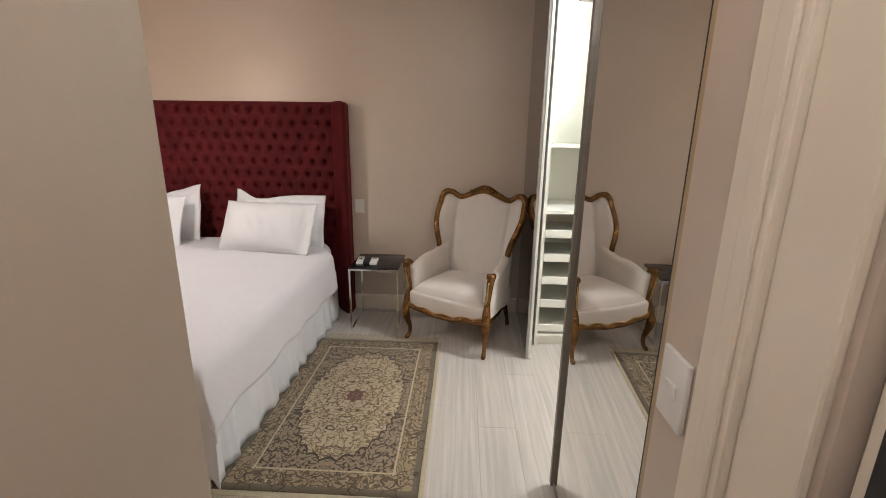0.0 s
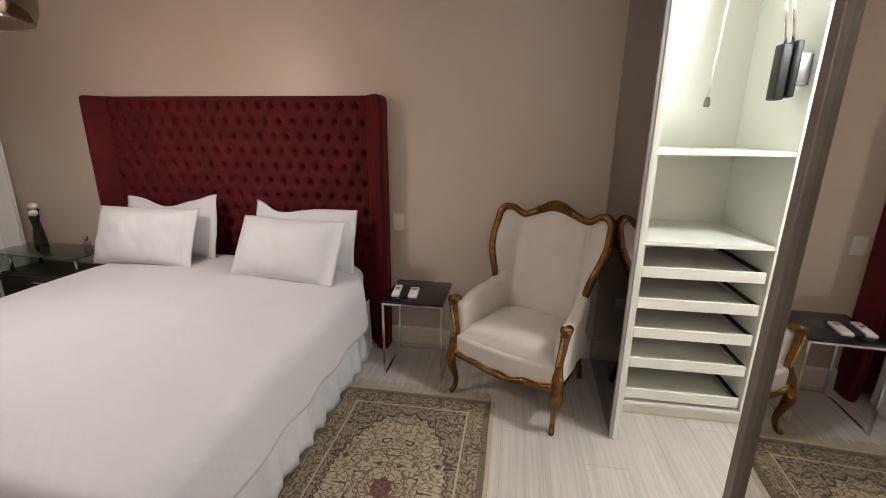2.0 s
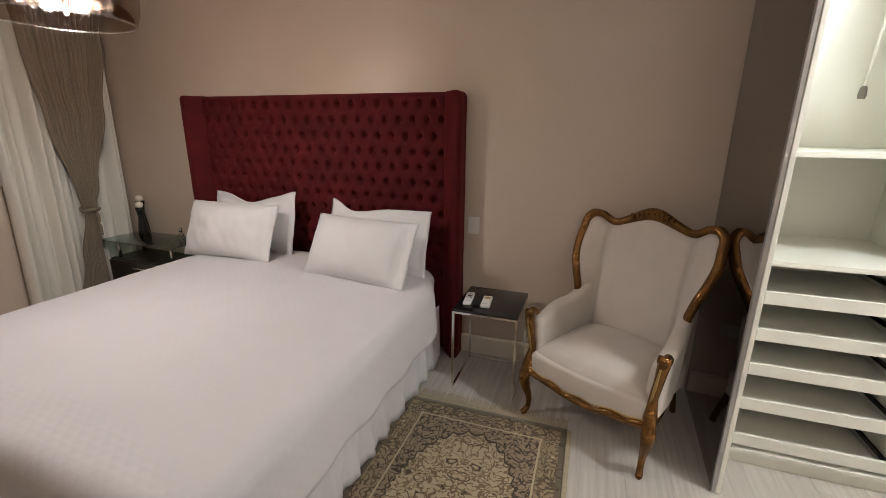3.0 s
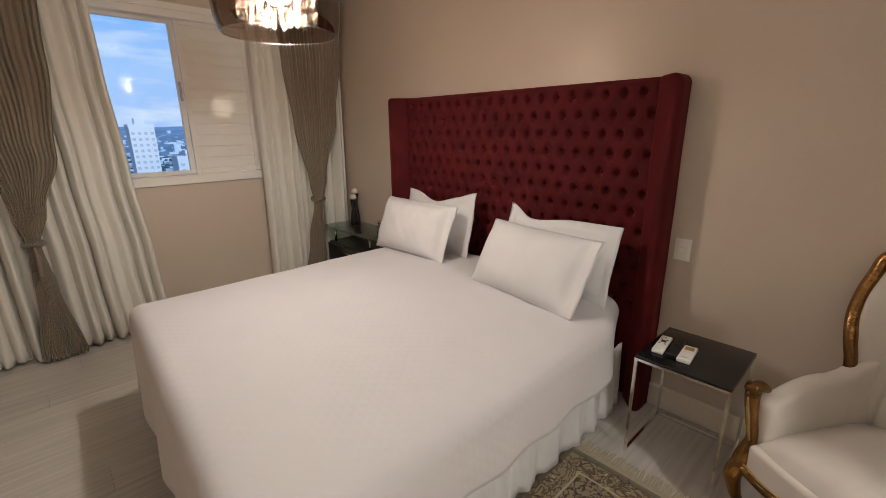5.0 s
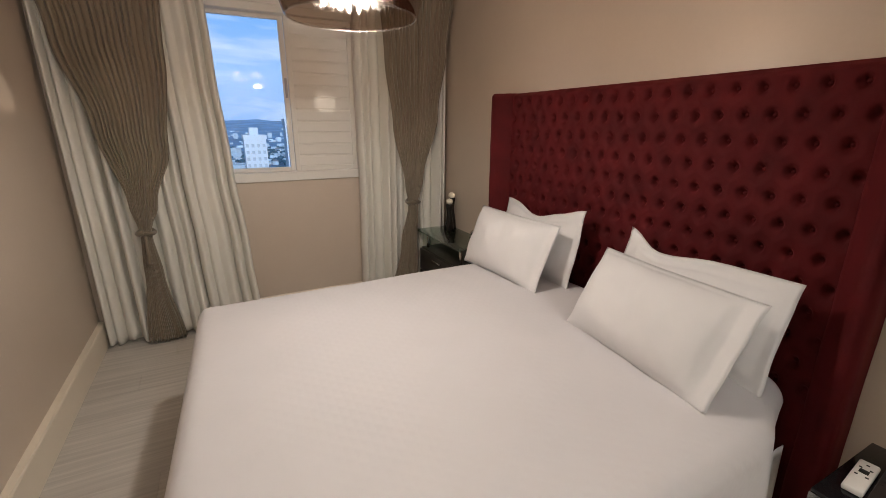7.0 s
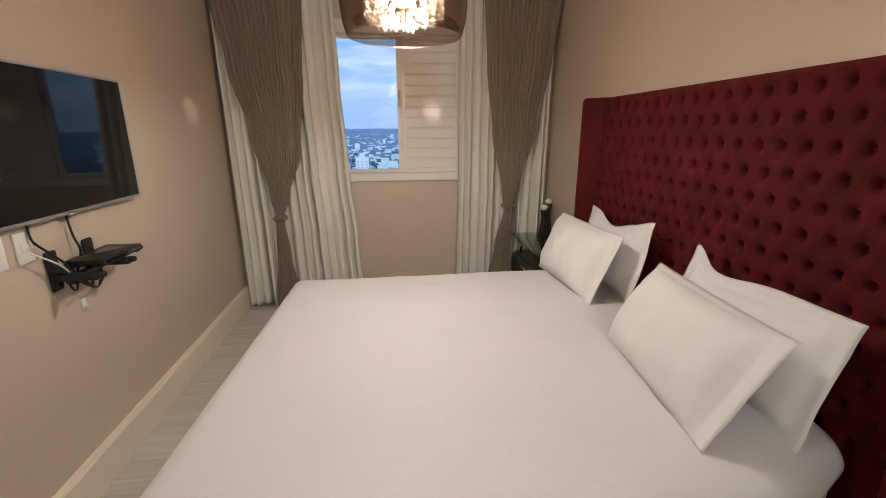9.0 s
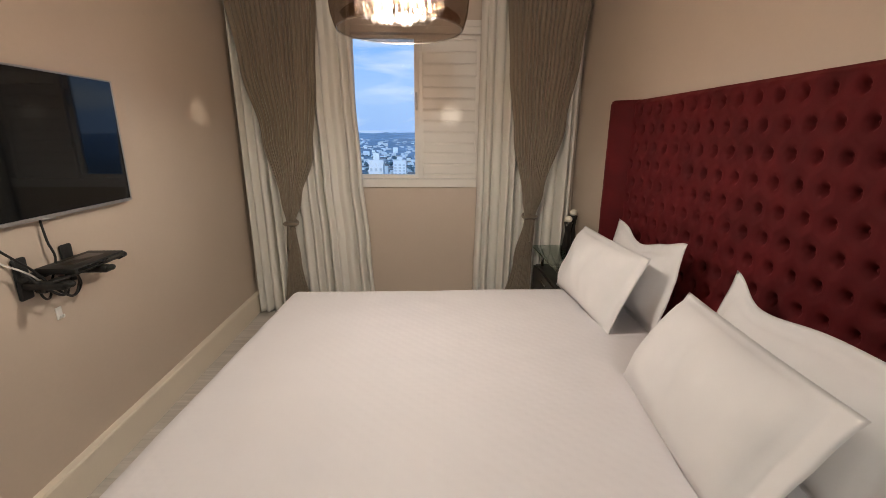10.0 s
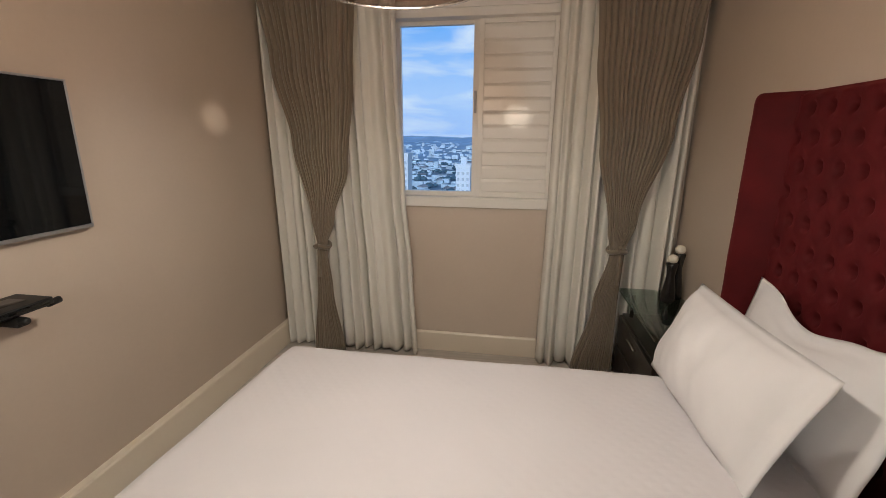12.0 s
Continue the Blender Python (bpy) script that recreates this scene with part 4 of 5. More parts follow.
# ---- television, bracket shelf, cables ----
def television():
    tv = thing("television", "flat wall-mounted television, dark screen, slim silver bezel", "television")
    x0, x1, z0, z1 = -2.516, -1.548, 1.187, 1.737
    part("back_cover", boxes(((x0 + 0.03, 0.915, z0 + 0.03), (x1 - 0.03, 0.932, z1 - 0.03)), bevel=0.004), BLACK, tv)
    part("bezel", boxes(((x0, 0.925, z0), (x1, 0.946, z0 + 0.014)), ((x0, 0.925, z1 - 0.008), (x1, 0.946, z1)), ((x0, 0.925, z0 + 0.014), (x0 + 0.008, 0.946, z1 - 0.008)), ((x1 - 0.008, 0.925, z0 + 0.014), (x1, 0.946, z1 - 0.008)), bevel=0.002), SILVER, tv, "slim silver bezel", False)
    part("screen", boxes(((x0 + 0.008, 0.932, z0 + 0.014), (x1 - 0.008, 0.943, z1 - 0.008))), SCREEN, tv, "glossy black screen", False)
    part("badge", boxes(((-2.06, 0.944, z0 - 0.006), (-2.0, 0.947, z0 + 0.004))), SILVER, tv)
    part("wall_mount", boxes(((-2.2, Y_TV + 0.001, 1.32), (-1.86, 0.916, 1.6)), bevel=0.002), BLACK, tv)


television()


def bracket_shelf():
    sh = thing("bracket_shelf", "black folding metal bracket fixed to the wall under the television", "bracket")
    y = Y_TV
    for x in (-1.90, -2.11):
        part("wall_plate", boxes(((x - 0.028, y + 0.001, 0.905), (x + 0.028, y + 0.016, 1.065)), bevel=0.008), BLACK, sh)
        arm = part("arm", boxes(((x - 0.016, y + 0.010, 0.945), (x + 0.016, y + 0.165, 0.975)), bevel=0.006), BLACK, sh)
        part("end_knob", tube([(x, y + 0.15, 0.965), (x, y + 0.162, 0.965), (x, y + 0.185, 0.967), (x, y + 0.19, 0.967)], [0.012, 0.014, 0.012, 0.006], 10, 2), BLACK, arm)
        part("hinge", tube([(x - 0.028, y + 0.03, 0.99), (x + 0.028, y + 0.03, 0.99)], 0.013, 10, 1), BLACK, arm)
    part("cross_bar", boxes(((-2.235, y + 0.128, 0.976), (-1.885, y + 0.146, 0.986)), bevel=0.003), BLACK, sh)
    part("cross_bar", boxes(((-2.20, y + 0.03, 0.976), (-1.885, y + 0.048, 0.986)), bevel=0.003), BLACK, sh)
    part("bar_tip", tube([(-2.212, y + 0.137, 0.981), (-2.255, y + 0.137, 0.984)], 0.012, 10, 1), BLACK, sh)
    bx = thing("receiver_box", "thin black television receiver box lying on the bracket", "receiver", pose(-2.08, y + 0.088, 0.9865))
    part("case", boxes(((-0.135, -0.072, 0), (0.135, 0.076, 0.024)), bevel=0.003), BLACK, bx)
    part("front_strip", boxes(((-0.12, 0.074, 0.006), (0.12, 0.0775, 0.018))), SCREEN, bx)
    part("vent", boxes(((-0.09, -0.04, 0.0235), (0.09, 0.03, 0.0248))), DARKWOOD, bx)

    def cable(pts, r, mat, label):
        tagged(part("cable", tube(pts, r, 7, 7), mat), label, "cable", group="cables under the television")

    cable([(-2.02, y + 0.012, 1.20), (-2.02, y + 0.022, 1.10), (-2.03, y + 0.03, 1.03), (-2.02, y + 0.010, 0.95), (-1.98, y + 0.02, 0.885), (-1.94, y + 0.03, 0.90), (-1.93, y + 0.02, 0.97)], 0.0045, BLACK, "black cable hanging from the television in a loop")
    cable([(-1.83, y + 0.012, 1.20), (-1.82, y + 0.02, 1.13), (-1.85, y + 0.035, 1.08), (-1.90, y + 0.05, 1.02), (-1.97, y + 0.06, 0.92), (-2.05, y + 0.05, 0.865), (-2.10, y + 0.04, 0.90), (-2.08, y + 0.06, 0.96)], 0.0045, BLACK, "black cable sagging below the receiver box")
    cable([(-2.06, y + 0.07, 0.96), (-2.10, y + 0.05, 0.90), (-2.085, y + 0.03, 0.855), (-2.05, y + 0.03, 0.87), (-2.06, y + 0.05, 0.94)], 0.004, BLACK, "coiled black cable end")
    cable([(-1.77, y + 0.022, 1.10), (-1.80, y + 0.05, 1.07), (-1.88, y + 0.055, 1.01), (-1.97, y + 0.04, 0.93), (-2.03, y + 0.045, 0.945)], 0.0035, PLASTIC, "white cable running from the wall socket")
    cable([(-1.86, y + 0.05, 1.02), (-1.90, y + 0.08, 0.95), (-1.96, y + 0.09, 0.90), (-2.0, y + 0.07, 0.93)], 0.005, BLACK, "black power cable under the bracket")
    ad = thing("power_adapter", "small black power adapter tucked behind the bracket", "adapter", pose(-1.965, y + 0.055, 0.925))
    part("case", boxes(((-0.06, -0.02, 0), (0.06, 0.02, 0.034)), bevel=0.006), BLACK, ad)
    part("strain_relief", tube([(0.055, 0, 0.017), (0.078, 0, 0.017)], [0.006, 0.004], 8, 1), BLACK, ad)


bracket_shelf()
wall_plate("wall_socket", pose(-1.685, Y_TV, 1.105, 0, 0, 180), "white wall socket plate under the television", "socket", 0.072, 0.112, 1)
wall_plate("wall_socket", pose(-1.80, Y_TV, 1.105, 0, 0, 180), "white wall socket with a cable plugged in", "socket", 0.072, 0.112, 1)
hook = thing("wall_hook", "small clear plastic hook stuck to the wall", "hook", pose(-2.02, Y_TV, 0.80))
part("base", boxes(((-0.014, 0.0, -0.025), (0.014, 0.005, 0.025)), bevel=0.002), PLASTIC, hook)
part("peg", tube([(0, 0.004, -0.012), (0, 0.018, -0.016), (0, 0.02, -0.004)], 0.004, 6, 3), PLASTIC, hook)


# ---- night stand by the window ----
def night_stand():
    n = thing("night_stand", "black wooden night stand under a raised clear glass top", "night stand")
    x0, x1, y0, y1 = -3.80, -3.10, 3.30, 3.622
    body = part("body", boxes(((x0, y0 + 0.02, 0.03), (x1, y1, 0.455)), bevel=0.004), DARKWOOD, n, "black stained wood body")
    part("foot_plinth", boxes(((x0 + 0.02, y0 + 0.05, 0.0), (x1 - 0.02, y1 - 0.02, 0.03))), DARKWOOD, n)
    for z0, z1 in ((0.045, 0.245), (0.255, 0.445)):
        d = part("drawer_front", boxes(((x0 + 0.008, y0, z0), (x1 - 0.008, y0 + 0.02, z1)), bevel=0.003), DARKWOOD, body)
        part("pull", boxes(((x0 + 0.28, y0 - 0.016, z1 - 0.05), (x0 + 0.42, y0, z1 - 0.038)), bevel=0.002), CHROME, d, "chrome bar pull")
    for x in (x0 + 0.06, x1 - 0.06):
        for y in (y0 + 0.06, y1 - 0.06):
            part("stand_off", tube([(x, y, 0.455), (x, y, 0.598)], 0.012, 12, 1), CHROME, n)
    part("glass_top", boxes(((x0 - 0.04, y0 - 0.015, 0.598), (x1 + 0.03, y1 + 0.005, 0.610)), bevel=0.003), TABLEGLASS, n, "clear greenish glass top")


night_stand()


def candle_holder(x, y, h, label):
    ob = thing("candle_holder", label, "candle holder", pose(x, y, 0.610), group="candle holders on the night stand")
    k = h - 0.045
    part("stem", turned([(0.040, 0), (0.041, 0.01), (0.036, 0.06 * k / 0.22), (0.024, 0.13 * k / 0.22), (0.0225, 0.15 * k / 0.22), (0.028, 0.19 * k / 0.22), (0.034, k - 0.005), (0.030, k)], 20), CERAMIC, ob, "black hourglass ceramic stem")
    part("candle", turned([(0.012, k), (0.024, k + 0.006), (0.030, k + 0.022), (0.026, k + 0.038), (0.014, k + 0.047), (0.001, k + 0.05)], 16), WAX, ob, "round cream candle")


candle_holder(-3.715, 3.580, 0.320, "tall black ceramic holder with a round cream candle")
candle_holder(-3.645, 3.520, 0.280, "shorter black ceramic holder with a round cream candle")
pb = thing("perfume_bottle", "small clear glass perfume bottle on the glass top", "bottle", pose(-3.125, 3.44, 0.610))
part("flask", turned([(0.022, 0), (0.024, 0.01), (0.024, 0.07), (0.012, 0.085), (0.010, 0.092)], 14), BOTTLE, pb)
part("cap", turned([(0.013, 0.092), (0.013, 0.118), (0.010, 0.122)], 12), CHROME, pb, "silver cap")


# ---- curtains ----
def track(table, z):
    """A smooth value between (height, value) pairs."""
    t = sorted(table)
    if z <= t[0][0]:
        return t[0][1]
    for (z0, a), (z1, b) in zip(t, t[1:]):
        if z <= z1:
            return a + (b - a) * ease(z0, z1, z)
    return t[-1][1]


def drape(name, label, mat, x, left, right, depth, pleat, seed, group, hem=0.018, top=H - 0.012, clasp=None):
    """A pleated curtain whose side edges follow (height, y) tables; the pleats close up where it is gathered."""
    ob = thing(name, label, "curtain", group=group)
    full = max(b[1] for b in right) - min(a[1] for a in left)
    n = max(6, round(full / pleat))

    def fn(u, v):
        z = hem + (top - hem) * v
        a, b = track(left, z), track(right, z)
        y = a + (b - a) * (u + 0.004 * wob(u * 9, z * 0.25, seed))
        ph = u * n * 2 * math.pi + 5.0 * wob(u * 2.6, seed + 4) + 2.2 * wob(u * 6, seed, z * 0.06) + 0.9 * wob(u * 17, seed + 9)
        squeeze = (b - a) / full
        amp = depth * (0.45 + 0.55 * min(1, squeeze * 1.2)) * (0.95 + 1.1 * wob(u * 7.1, z * 0.10, seed + 3))
        o = amp * (2.3 * abs(math.sin(ph / 2)) ** 0.8 - 1.3 + 0.55 * math.sin(0.31 * ph + 3 * wob(u * 4, seed + 6)) + 0.5 * wob(u * n * 0.5, seed, z * 0.08))
        bulge = (1 - squeeze) * 0.03 * math.sin(math.pi * u)
        return (x + o + bulge, y, z + 0.006 * math.sin(ph * 0.5) * (1 - v))

    cloth = part("cloth", sheet(fn, n * 12, 56), mat, ob)
    thicken(cloth, 0.0025, 0.0)
    if clasp:
        cy, cz, w = clasp
        band = tube([(x + 0.062 * math.cos(t), cy + w * math.sin(t), cz + 0.010 * math.cos(t * 2)) for t in [2 * math.pi * k / 16 for k in range(17)]], 0.011, 8, 2, 1.8)
        part("tieback", band, mat, ob, "gathered fabric tieback")
        part("tassel", tube([(x + 0.066, cy, cz - 0.01), (x + 0.075, cy + 0.005, cz - 0.07), (x + 0.072, cy, cz - 0.20)], [0.008, 0.011, 0.014], 8, 4), mat, ob)


LEFT, RIGHT = "left window drapes", "right window drapes"
drape("curtain", "long cream pleated curtain hanging by the window corner", CREAM, -3.895, [(0, 0.945), (2.5, 0.93)], [(0, 1.955), (0.6, 1.925), (1.2, 1.88), (1.9, 1.845), (2.5, 1.83)], 0.036, 0.074, 1.0, LEFT)
drape("curtain", "sheer taupe curtain gathered low in a fabric tieback", TAUPE, -3.80, [(0.0, 1.195), (0.55, 1.250), (0.80, 1.268), (1.0, 1.235), (1.5, 1.13), (2.0, 1.02), (2.5, 0.95)], [(0.0, 1.43), (0.5, 1.360), (0.80, 1.332), (1.0, 1.40), (1.35, 1.515), (1.9, 1.575), (2.5, 1.61)], 0.0095, 0.036, 2.0, LEFT, 0.02, H - 0.012, (1.30, 0.81, 0.046))
drape("curtain", "long cream pleated curtain beside the shutter", CREAM, -3.895, [(0, 2.80), (1.2, 2.815), (2.5, 2.82)], [(0, 3.60), (2.5, 3.615)], 0.036, 0.070, 3.0, RIGHT)
drape("curtain", "sheer taupe curtain tied back over the night stand", TAUPE, -3.80, [(0.0, 3.02), (0.5, 3.13), (0.85, 3.205), (1.0, 3.18), (1.5, 3.085), (2.0, 3.03), (2.5, 3.00)], [(0.0, 3.285), (0.5, 3.28), (0.86, 3.29), (1.05, 3.345), (1.6, 3.49), (2.1, 3.57), (2.5, 3.62)], 0.0095, 0.036, 4.0, RIGHT, 0.02, H - 0.012, (3.245, 0.865, 0.05))


# ---- the pendant over the bed ----
def pendant():
    p = thing("pendant_lamp", "pendant lamp, smoked glass bowl around glowing crystal drops, lit", "pendant lamp", pose(-2.141, 2.296, 0))
    zb = 1.885
    prof = [(0.236, zb), (0.242, zb + 0.006), (0.256, zb + 0.05), (0.264, zb + 0.12), (0.258, zb + 0.20), (0.235, zb + 0.27), (0.185, zb + 0.32), (0.11, zb + 0.345), (0.05, zb + 0.35)]
    bm = turned(prof, 56)
    for f in [f for f in bm.faces if len(f.verts) > 4]:
        bm.faces.remove(f)
    part("glass_bowl", bm, SMOKE, p, "brown smoked glass bowl")
    part("rim", tube([(0.236 * math.cos(t), 0.236 * math.sin(t), zb) for t in [2 * math.pi * k / 48 for k in range(49)]], 0.004, 6, 1), CRYSTAL, p, "clear polished glass rim")
    part("canopy", turned([(0.055, 2.235), (0.06, 2.24), (0.055, 2.262), (0.012, 2.275), (0.010, 2.29)], 20), CHROME, p)
    part("stem", tube([(0, 0, 2.28), (0, 0, H - 0.02)], 0.008, 10, 1), CHROME, p)
    part("ceiling_rose", turned([(0.06, H - 0.025), (0.062, H - 0.02), (0.062, H - 0.002)], 20), CHROME, p)
    part("frame_ring", tube([(0.15 * math.cos(t), 0.15 * math.sin(t), 2.19) for t in [2 * math.pi * k / 32 for k in range(33)]], 0.005, 6, 1), CHROME, p)
    drop = turned([(0.0004, 0), (0.010, 0.012), (0.012, 0.03), (0.007, 0.05), (0.0004, 0.058)], 6)
    first = part("crystal", drop, CRYSTAL, p, "faceted clear crystal drop", False)
    rnd = random.Random(11)
    count = 0
    for ring, (r, n) in enumerate(((0.155, 26), (0.125, 21), (0.09, 15), (0.05, 8))):
        for k in range(n):
            for lay in range(5):
                z = 1.935 + lay * 0.052 - (0.155 - r) * 0.22 + rnd.uniform(-0.008, 0.008)
                a = 2 * math.pi * (k + 0.5 * (lay % 2)) / n + rnd.uniform(-0.05, 0.05)
                ob = first if count == 0 else new("crystal", first.data)
                ob.parent = p
                ob.matrix_basis = pose((r + rnd.uniform(-0.006, 0.006)) * math.cos(a), r * math.sin(a), z, rnd.uniform(-9, 9), rnd.uniform(-9, 9), rnd.uniform(0, 360))
                count += 1
                if count > 290:
                    break
    part("globe_bulb", turned([(0.001, 2.000), (0.022, 2.003), (0.040, 2.014), (0.048, 2.032), (0.040, 2.050), (0.020, 2.062), (0.012, 2.080)], 24), BULB, p, "lit frosted globe bulb")
    for k in range(5):
        a = 2 * math.pi * k / 5
        bl = part("bulb", turned([(0.007, 0.0), (0.009, 0.008), (0.011, 0.02), (0.009, 0.032), (0.001, 0.038)], 10), BULB, p, "small lit halogen bulb")
        bl.matrix_basis = pose(0.082 * math.cos(a), 0.082 * math.sin(a), 1.990)


pendant()


# ---- the city outside ----
def city():
    GZ = -48.0
    # Distance haze is put into these base colours: paler and bluer than the surfaces.
    LAND = material("hazed_ground", (0.17, 0.27, 0.38), 0.95, var=0.5, scale=0.03, fine=0.4, bump=0)
    LEAF = material("hazed_foliage", (0.07, 0.14, 0.20), 0.9, var=0.5, scale=0.2, fine=2, bump=0)
    HOUSE = material("hazed_render", (0.50, 0.62, 0.76), 0.9, var=0.4, scale=0.05, fine=0.5, bump=0, random_tone=0.25)
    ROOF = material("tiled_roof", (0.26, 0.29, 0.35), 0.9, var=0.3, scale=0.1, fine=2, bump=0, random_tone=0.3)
    TOWER = material("hazed_tower_render", (0.62, 0.74, 0.88), 0.8, var=0.08, scale=0.05, bump=0)
    OPEN = material("hazed_window", (0.38, 0.50, 0.65), 0.3, var=0.2, scale=0.3, bump=0)
    bm = bmesh.new()
    bmesh.ops.create_grid(bm, x_segments=8, y_segments=8, size=2400)
    g = tagged(part("ground", bm, LAND, None, "", False), "valley floor of a distant city, coloured blue-grey for haze", "ground", kind="structure")
    g.location = (-2300, 0, GZ)

    def hills(u, v):
        y = -1700 + 3400 * u
        top = 58 + 14 * (0.5 + 0.5 * wob(y * 0.0021, 0.3)) + 8 * wob(y * 0.009, 2) + 2.5 * wob(y * 0.05, 5)
        return (-900 - 1300 * v, y, GZ - 1 + top * v)

    # Ridge colour lightened towards blue to stand in for haze.
    RIDGE = material("hazed_ridge", (0.24, 0.38, 0.56), 0.95, var=0.3, scale=0.01, fine=0.1, bump=0)
    tagged(part("backdrop_hills", sheet(hills, 160, 4), RIDGE), "wooded ridge along the horizon, coloured pale blue for haze", "hills", kind="structure")
    rnd = random.Random(3)

    protos = []
    for k in range(4):
        w, d, h = rnd.uniform(6, 9), rnd.uniform(7, 11), rnd.uniform(3.5, 5.5)
        t = thing("house", "rendered town house with a low pitched roof, walls blued for haze", "house", pose(-900, 0, GZ), group="houses of the town")
        part("wall", boxes(((-w / 2, -d / 2, -1), (w / 2, d / 2, h))), HOUSE, t, "", False)
        rb = bmesh.new()
        v = [rb.verts.new(c) for c in ((-w / 2 - 0.5, -d / 2 - 0.5, h), (w / 2 + 0.5, -d / 2 - 0.5, h), (w / 2 + 0.5, d / 2 + 0.5, h), (-w / 2 - 0.5, d / 2 + 0.5, h), (0, -d / 2 - 0.5, h + 2.4), (0, d / 2 + 0.5, h + 2.4))]
        for f in ((0, 1, 4), (2, 3, 5), (1, 2, 5, 4), (3, 0, 4, 5), (3, 2, 1, 0)):
            rb.faces.new([v[i] for i in f])
        part("roof", rb, ROOF, t, "", False)
        for j in (-1, 1):
            part("window", boxes(((w / 2, j * d / 4 - 0.8, h * 0.35), (w / 2 + 0.08, j * d / 4 + 0.8, h * 0.65))), OPEN, t, "", False)
        protos.append(t)
    for k in range(260):
        x = -170 - 1100 * rnd.random() ** 1.3
        y = rnd.uniform(-0.75, 0.75) * -x * 0.75 + 2
        if k < 4:
            protos[k].matrix_basis = pose(x, y, GZ, 0, 0, rnd.uniform(0, 180))
            continue
        copy_thing(protos[k % 4], pose(x, y, GZ, 0, 0, rnd.uniform(0, 180)))

    def tower(x, y, w, d, h, floors, cols, label):
        t = thing("apartment_tower", label, "tower", pose(x, y, GZ), group="towers of the town")
        wall = part("wall", boxes(((-w / 2, -d / 2, -1), (w / 2, d / 2, h))), TOWER, t, "", False)
        part("roof_house", boxes(((-w / 4, -d / 5, h), (w / 4, d / 5, h + 4))), TOWER, t, "", False)
        part("parapet", boxes(((-w / 2 - 0.3, -d / 2 - 0.3, h - 1), (w / 2 + 0.3, d / 2 + 0.3, h + 0.8))), TOWER, t, "", False)
        first = None
        for i in range(floors):
            for j in range(cols):
                if first is None:
                    first = part("window", boxes(((-0.1, -d / cols * 0.26, -0.75), (0.1, d / cols * 0.26, 0.75))), OPEN, wall, "", False)
                    ob = first
                else:
                    ob = new("window", first.data)
                    ob.parent = wall
                ob.location = (w / 2, -d / 2 + (j + 0.5) * d / cols, 4 + i * (h - 5) / floors)

    far = bmesh.new()
    for k in range(2200):
        x = -260 - 1500 * rnd.random() ** 1.2
        y = rnd.uniform(-0.75, 0.75) * -x * 0.8
        w, d, h = rnd.uniform(4, 11), rnd.uniform(5, 15), rnd.uniform(2.5, 5) * (3.0 if rnd.random() < 0.06 else 1)
        z = GZ + max(0, (-x - 900) * 0.044)
        q = [far.verts.new((x + a * w / 2, y + b * d / 2, z + c)) for c in (-1, h) for a, b in ((-1, -1), (1, -1), (1, 1), (-1, 1))]
        for f in ((4, 5, 6, 7), (0, 1, 5, 4), (1, 2, 6, 5), (2, 3, 7, 6), (3, 0, 4, 7)):
            far.faces.new([q[i] for i in f])
    tagged(part("far_houses", far, HOUSE, None, "", False), "crowd of small far houses, coloured pale blue for haze", "houses", kind="stuff")
    tower(-330, 118, 16, 20, 44, 12, 4, "white apartment tower standing over the town")
    tower(-300, 72, 15, 18, 34, 9, 4, "apartment tower with rows of windows, tinted pale blue for haze")
    tower(-230, 14, 14, 17, 19, 6, 4, "low white apartment block among trees")
    tower(-420, -22, 14, 12, 26, 8, 3, "slim white tower in the town")
    tower(-360, 170, 18, 16, 46, 13, 4, "tall white twin tower by the window edge")
    tower(-220, -22, 9, 7, 37, 11, 3, "slim white apartment block below the window")
    tower(-222, -55, 10, 9, 42, 12, 3, "white apartment tower at the edge of town")
    tower(-300, 48.5, 12, 12, 52, 15, 4, "tall white apartment tower near the horizon")
    tower(-224, 18.4, 10, 9.5, 44, 13, 4, "white apartment tower with even rows of windows")
    tower(-520, 150, 18, 26, 30, 8, 5, "broad pale apartment block in the distance")
    bm = bmesh.new()
    for k in range(800):
        x = -160 - 1300 * rnd.random() ** 1.2
        y = rnd.uniform(-0.8, 0.8) * -x * 0.7
        for q in range(3):
            c = bmesh.ops.create_icosphere(bm, subdivisions=1, radius=rnd.uniform(1.8, 4.2))["verts"]
            for v in c:
                v.co = Vector((v.co.x * rnd.uniform(0.9, 1.6), v.co.y * rnd.uniform(0.9, 1.6), v.co.z * 0.8)) + Vector((x + q * 3.1, y + 4.0 * math.sin(q * 2.1 + k), GZ + 3.2))
    tagged(part("tree_canopy", bm, LEAF), "clumps of street trees between the houses, blued for haze", "trees", kind="stuff")

    m = bpy.data.materials.new("dusk_sky")
    m.use_nodes = True
    nt = m.node_tree
    L = nt.links.new
    nt.nodes.remove(nt.nodes["Principled BSDF"])
    em = nt.nodes.new("ShaderNodeEmission")
    co = nt.nodes.new("ShaderNodeTexCoord")
    sp = nt.nodes.new("ShaderNodeSeparateXYZ")
    L(co.outputs["Object"], sp.inputs[0])
    up = nt.nodes.new("ShaderNodeMapRange")
    up.inputs[1].default_value, up.inputs[2].default_value = -20, 1150
    L(sp.outputs[2], up.inputs[0])
    rp = nt.nodes.new("ShaderNodeValToRGB")
    e = rp.color_ramp.elements
    e[0].position, e[0].color = 0.0, (0.40, 0.60, 0.95, 1)
    e[1].position, e[1].color = 1.0, (0.10, 0.38, 0.95, 1)
    a = e.new(0.22)
    a.color = (0.46, 0.68, 1.0, 1)
    a = e.new(0.55)
    a.color = (0.16, 0.47, 0.98, 1)
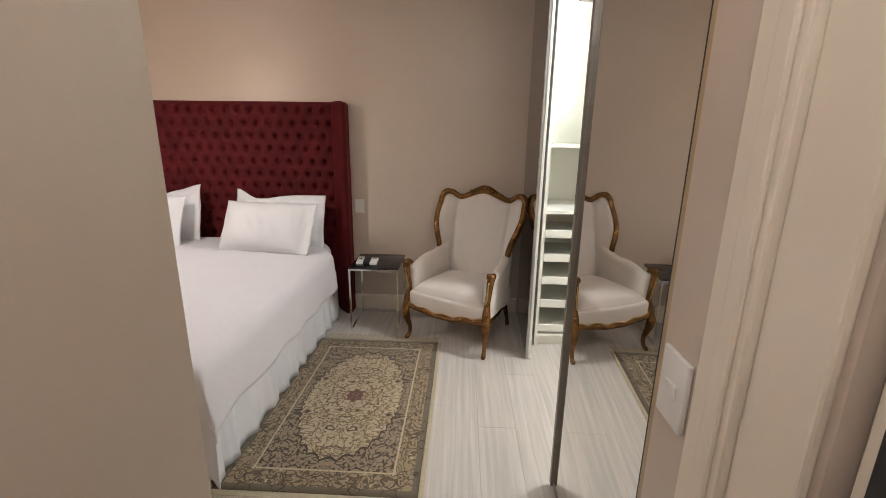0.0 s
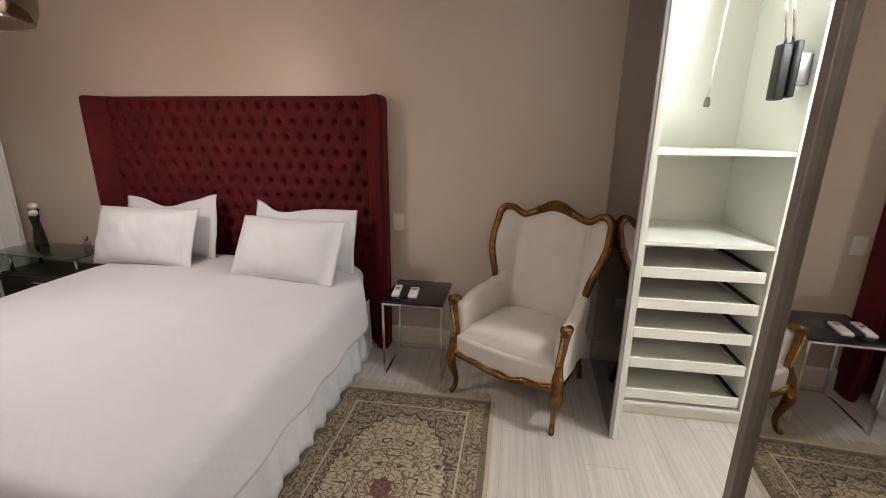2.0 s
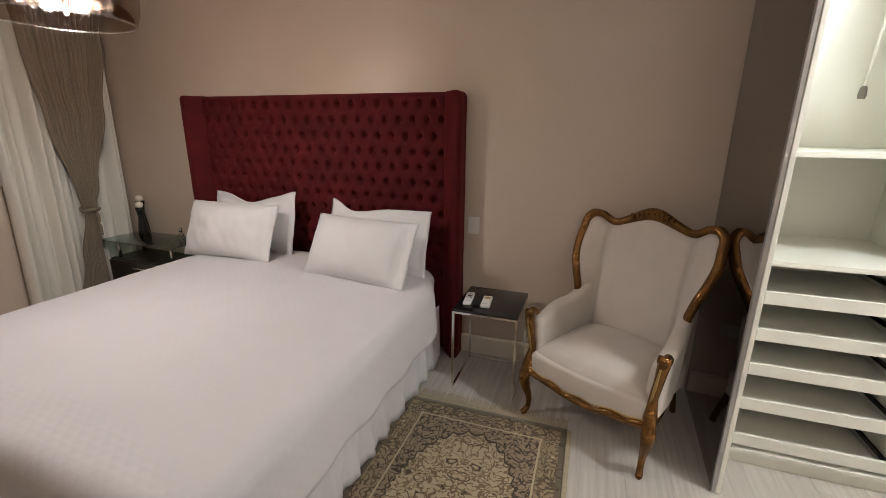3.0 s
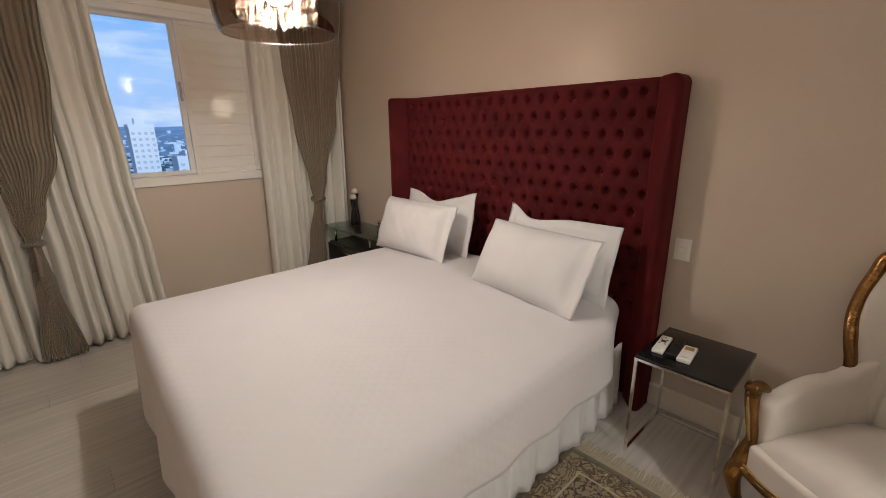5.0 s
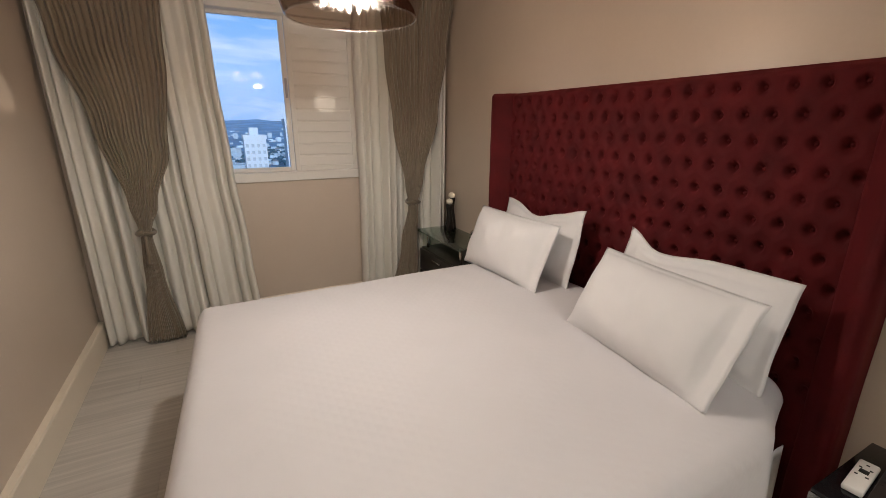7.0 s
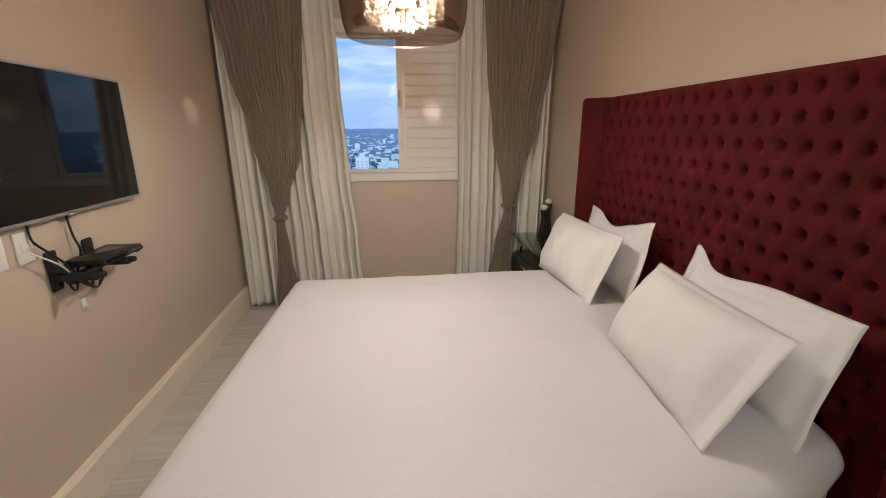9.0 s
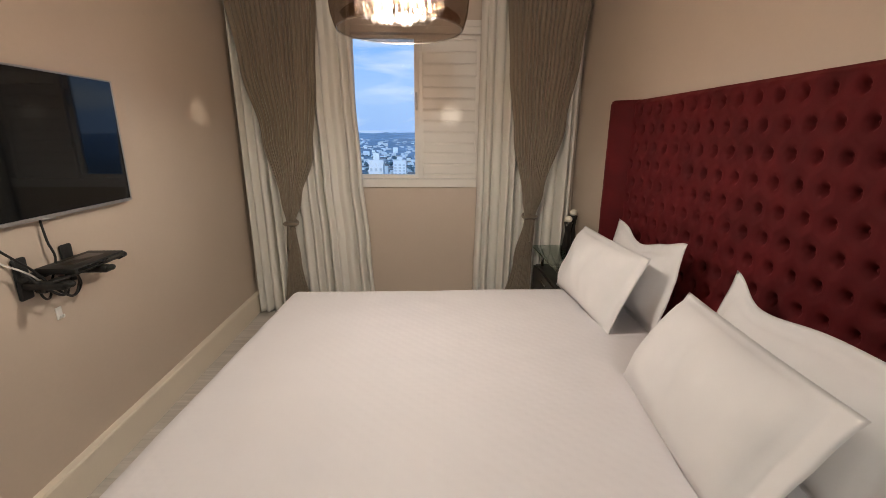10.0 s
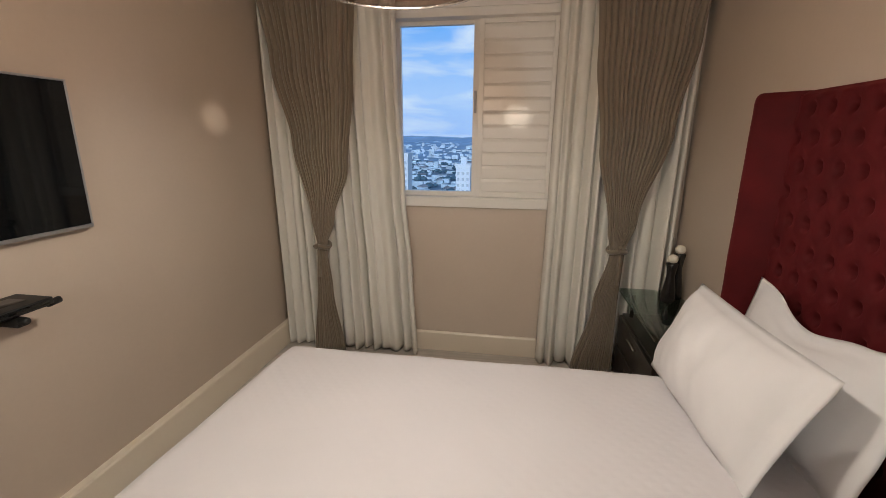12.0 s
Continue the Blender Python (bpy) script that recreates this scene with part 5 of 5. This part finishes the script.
    L(up.outputs[0], rp.inputs[0])
    mp = nt.nodes.new("ShaderNodeMapping")
    mp.inputs["Scale"].default_value = (0.0, 0.0013, 0.0062)
    L(co.outputs["Object"], mp.inputs[0])
    nz = nt.nodes.new("ShaderNodeTexNoise")
    nz.inputs["Scale"].default_value, nz.inputs["Detail"].default_value, nz.inputs["Distortion"].default_value = 1.6, 7, 0.4
    L(mp.outputs[0], nz.inputs[0])
    cl = nt.nodes.new("ShaderNodeValToRGB")
    cl.color_ramp.elements[0].position, cl.color_ramp.elements[1].position = 0.46, 0.70
    L(nz.outputs[0], cl.inputs[0])
    mx = nt.nodes.new("ShaderNodeMix")
    mx.data_type = "RGBA"
    L(cl.outputs[0], mx.inputs[0])
    L(rp.outputs[0], mx.inputs[6])
    mx.inputs[7].default_value = (0.80, 0.90, 1.0, 1)
    L(mx.outputs[2], em.inputs[0])
    em.inputs[1].default_value = 1.12
    L(em.outputs[0], nt.nodes["Material Output"].inputs[0])

    def dome(u, v):
        t = radians(-55 + 110 * u)
        return (-2400 * math.cos(t), 2400 * math.sin(t), -60 + 1500 * v)

    tagged(part("backdrop_sky", sheet(dome, 24, 8), m), "blue dusk sky with thin streaks of white cloud", "sky", kind="structure")


city()


# ---- floor planks ----
def planks():
    W, LEN, gap = 0.195, 1.22, 0.0004
    meshes = {}
    ix = 0
    x = -4.06
    while x < 2.3:
        south = 0.80 if x < -0.65 else -0.95
        y = -0.9 - LEN + ((ix * 0.43) % 1.0) * LEN
        while y < 3.7:
            lo, hi = max(y, south), min(y + LEN, 3.70)
            if hi - lo > 0.02:
                size = round(hi - lo, 3)
                if size not in meshes:
                    bm = boxes(((-W / 2 + gap, gap, -0.012), (W / 2 - gap, size - gap, 0.0)), bevel=0.0005, seg=1)
                    ob = part("plank", bm, PLANK, floor, "", False)
                    meshes[size] = ob.data
                else:
                    ob = new("plank", meshes[size])
                    ob.parent = floor
                ob.location = (x, lo, 0)
            y += LEN
        x += W
        ix += 1


planks()
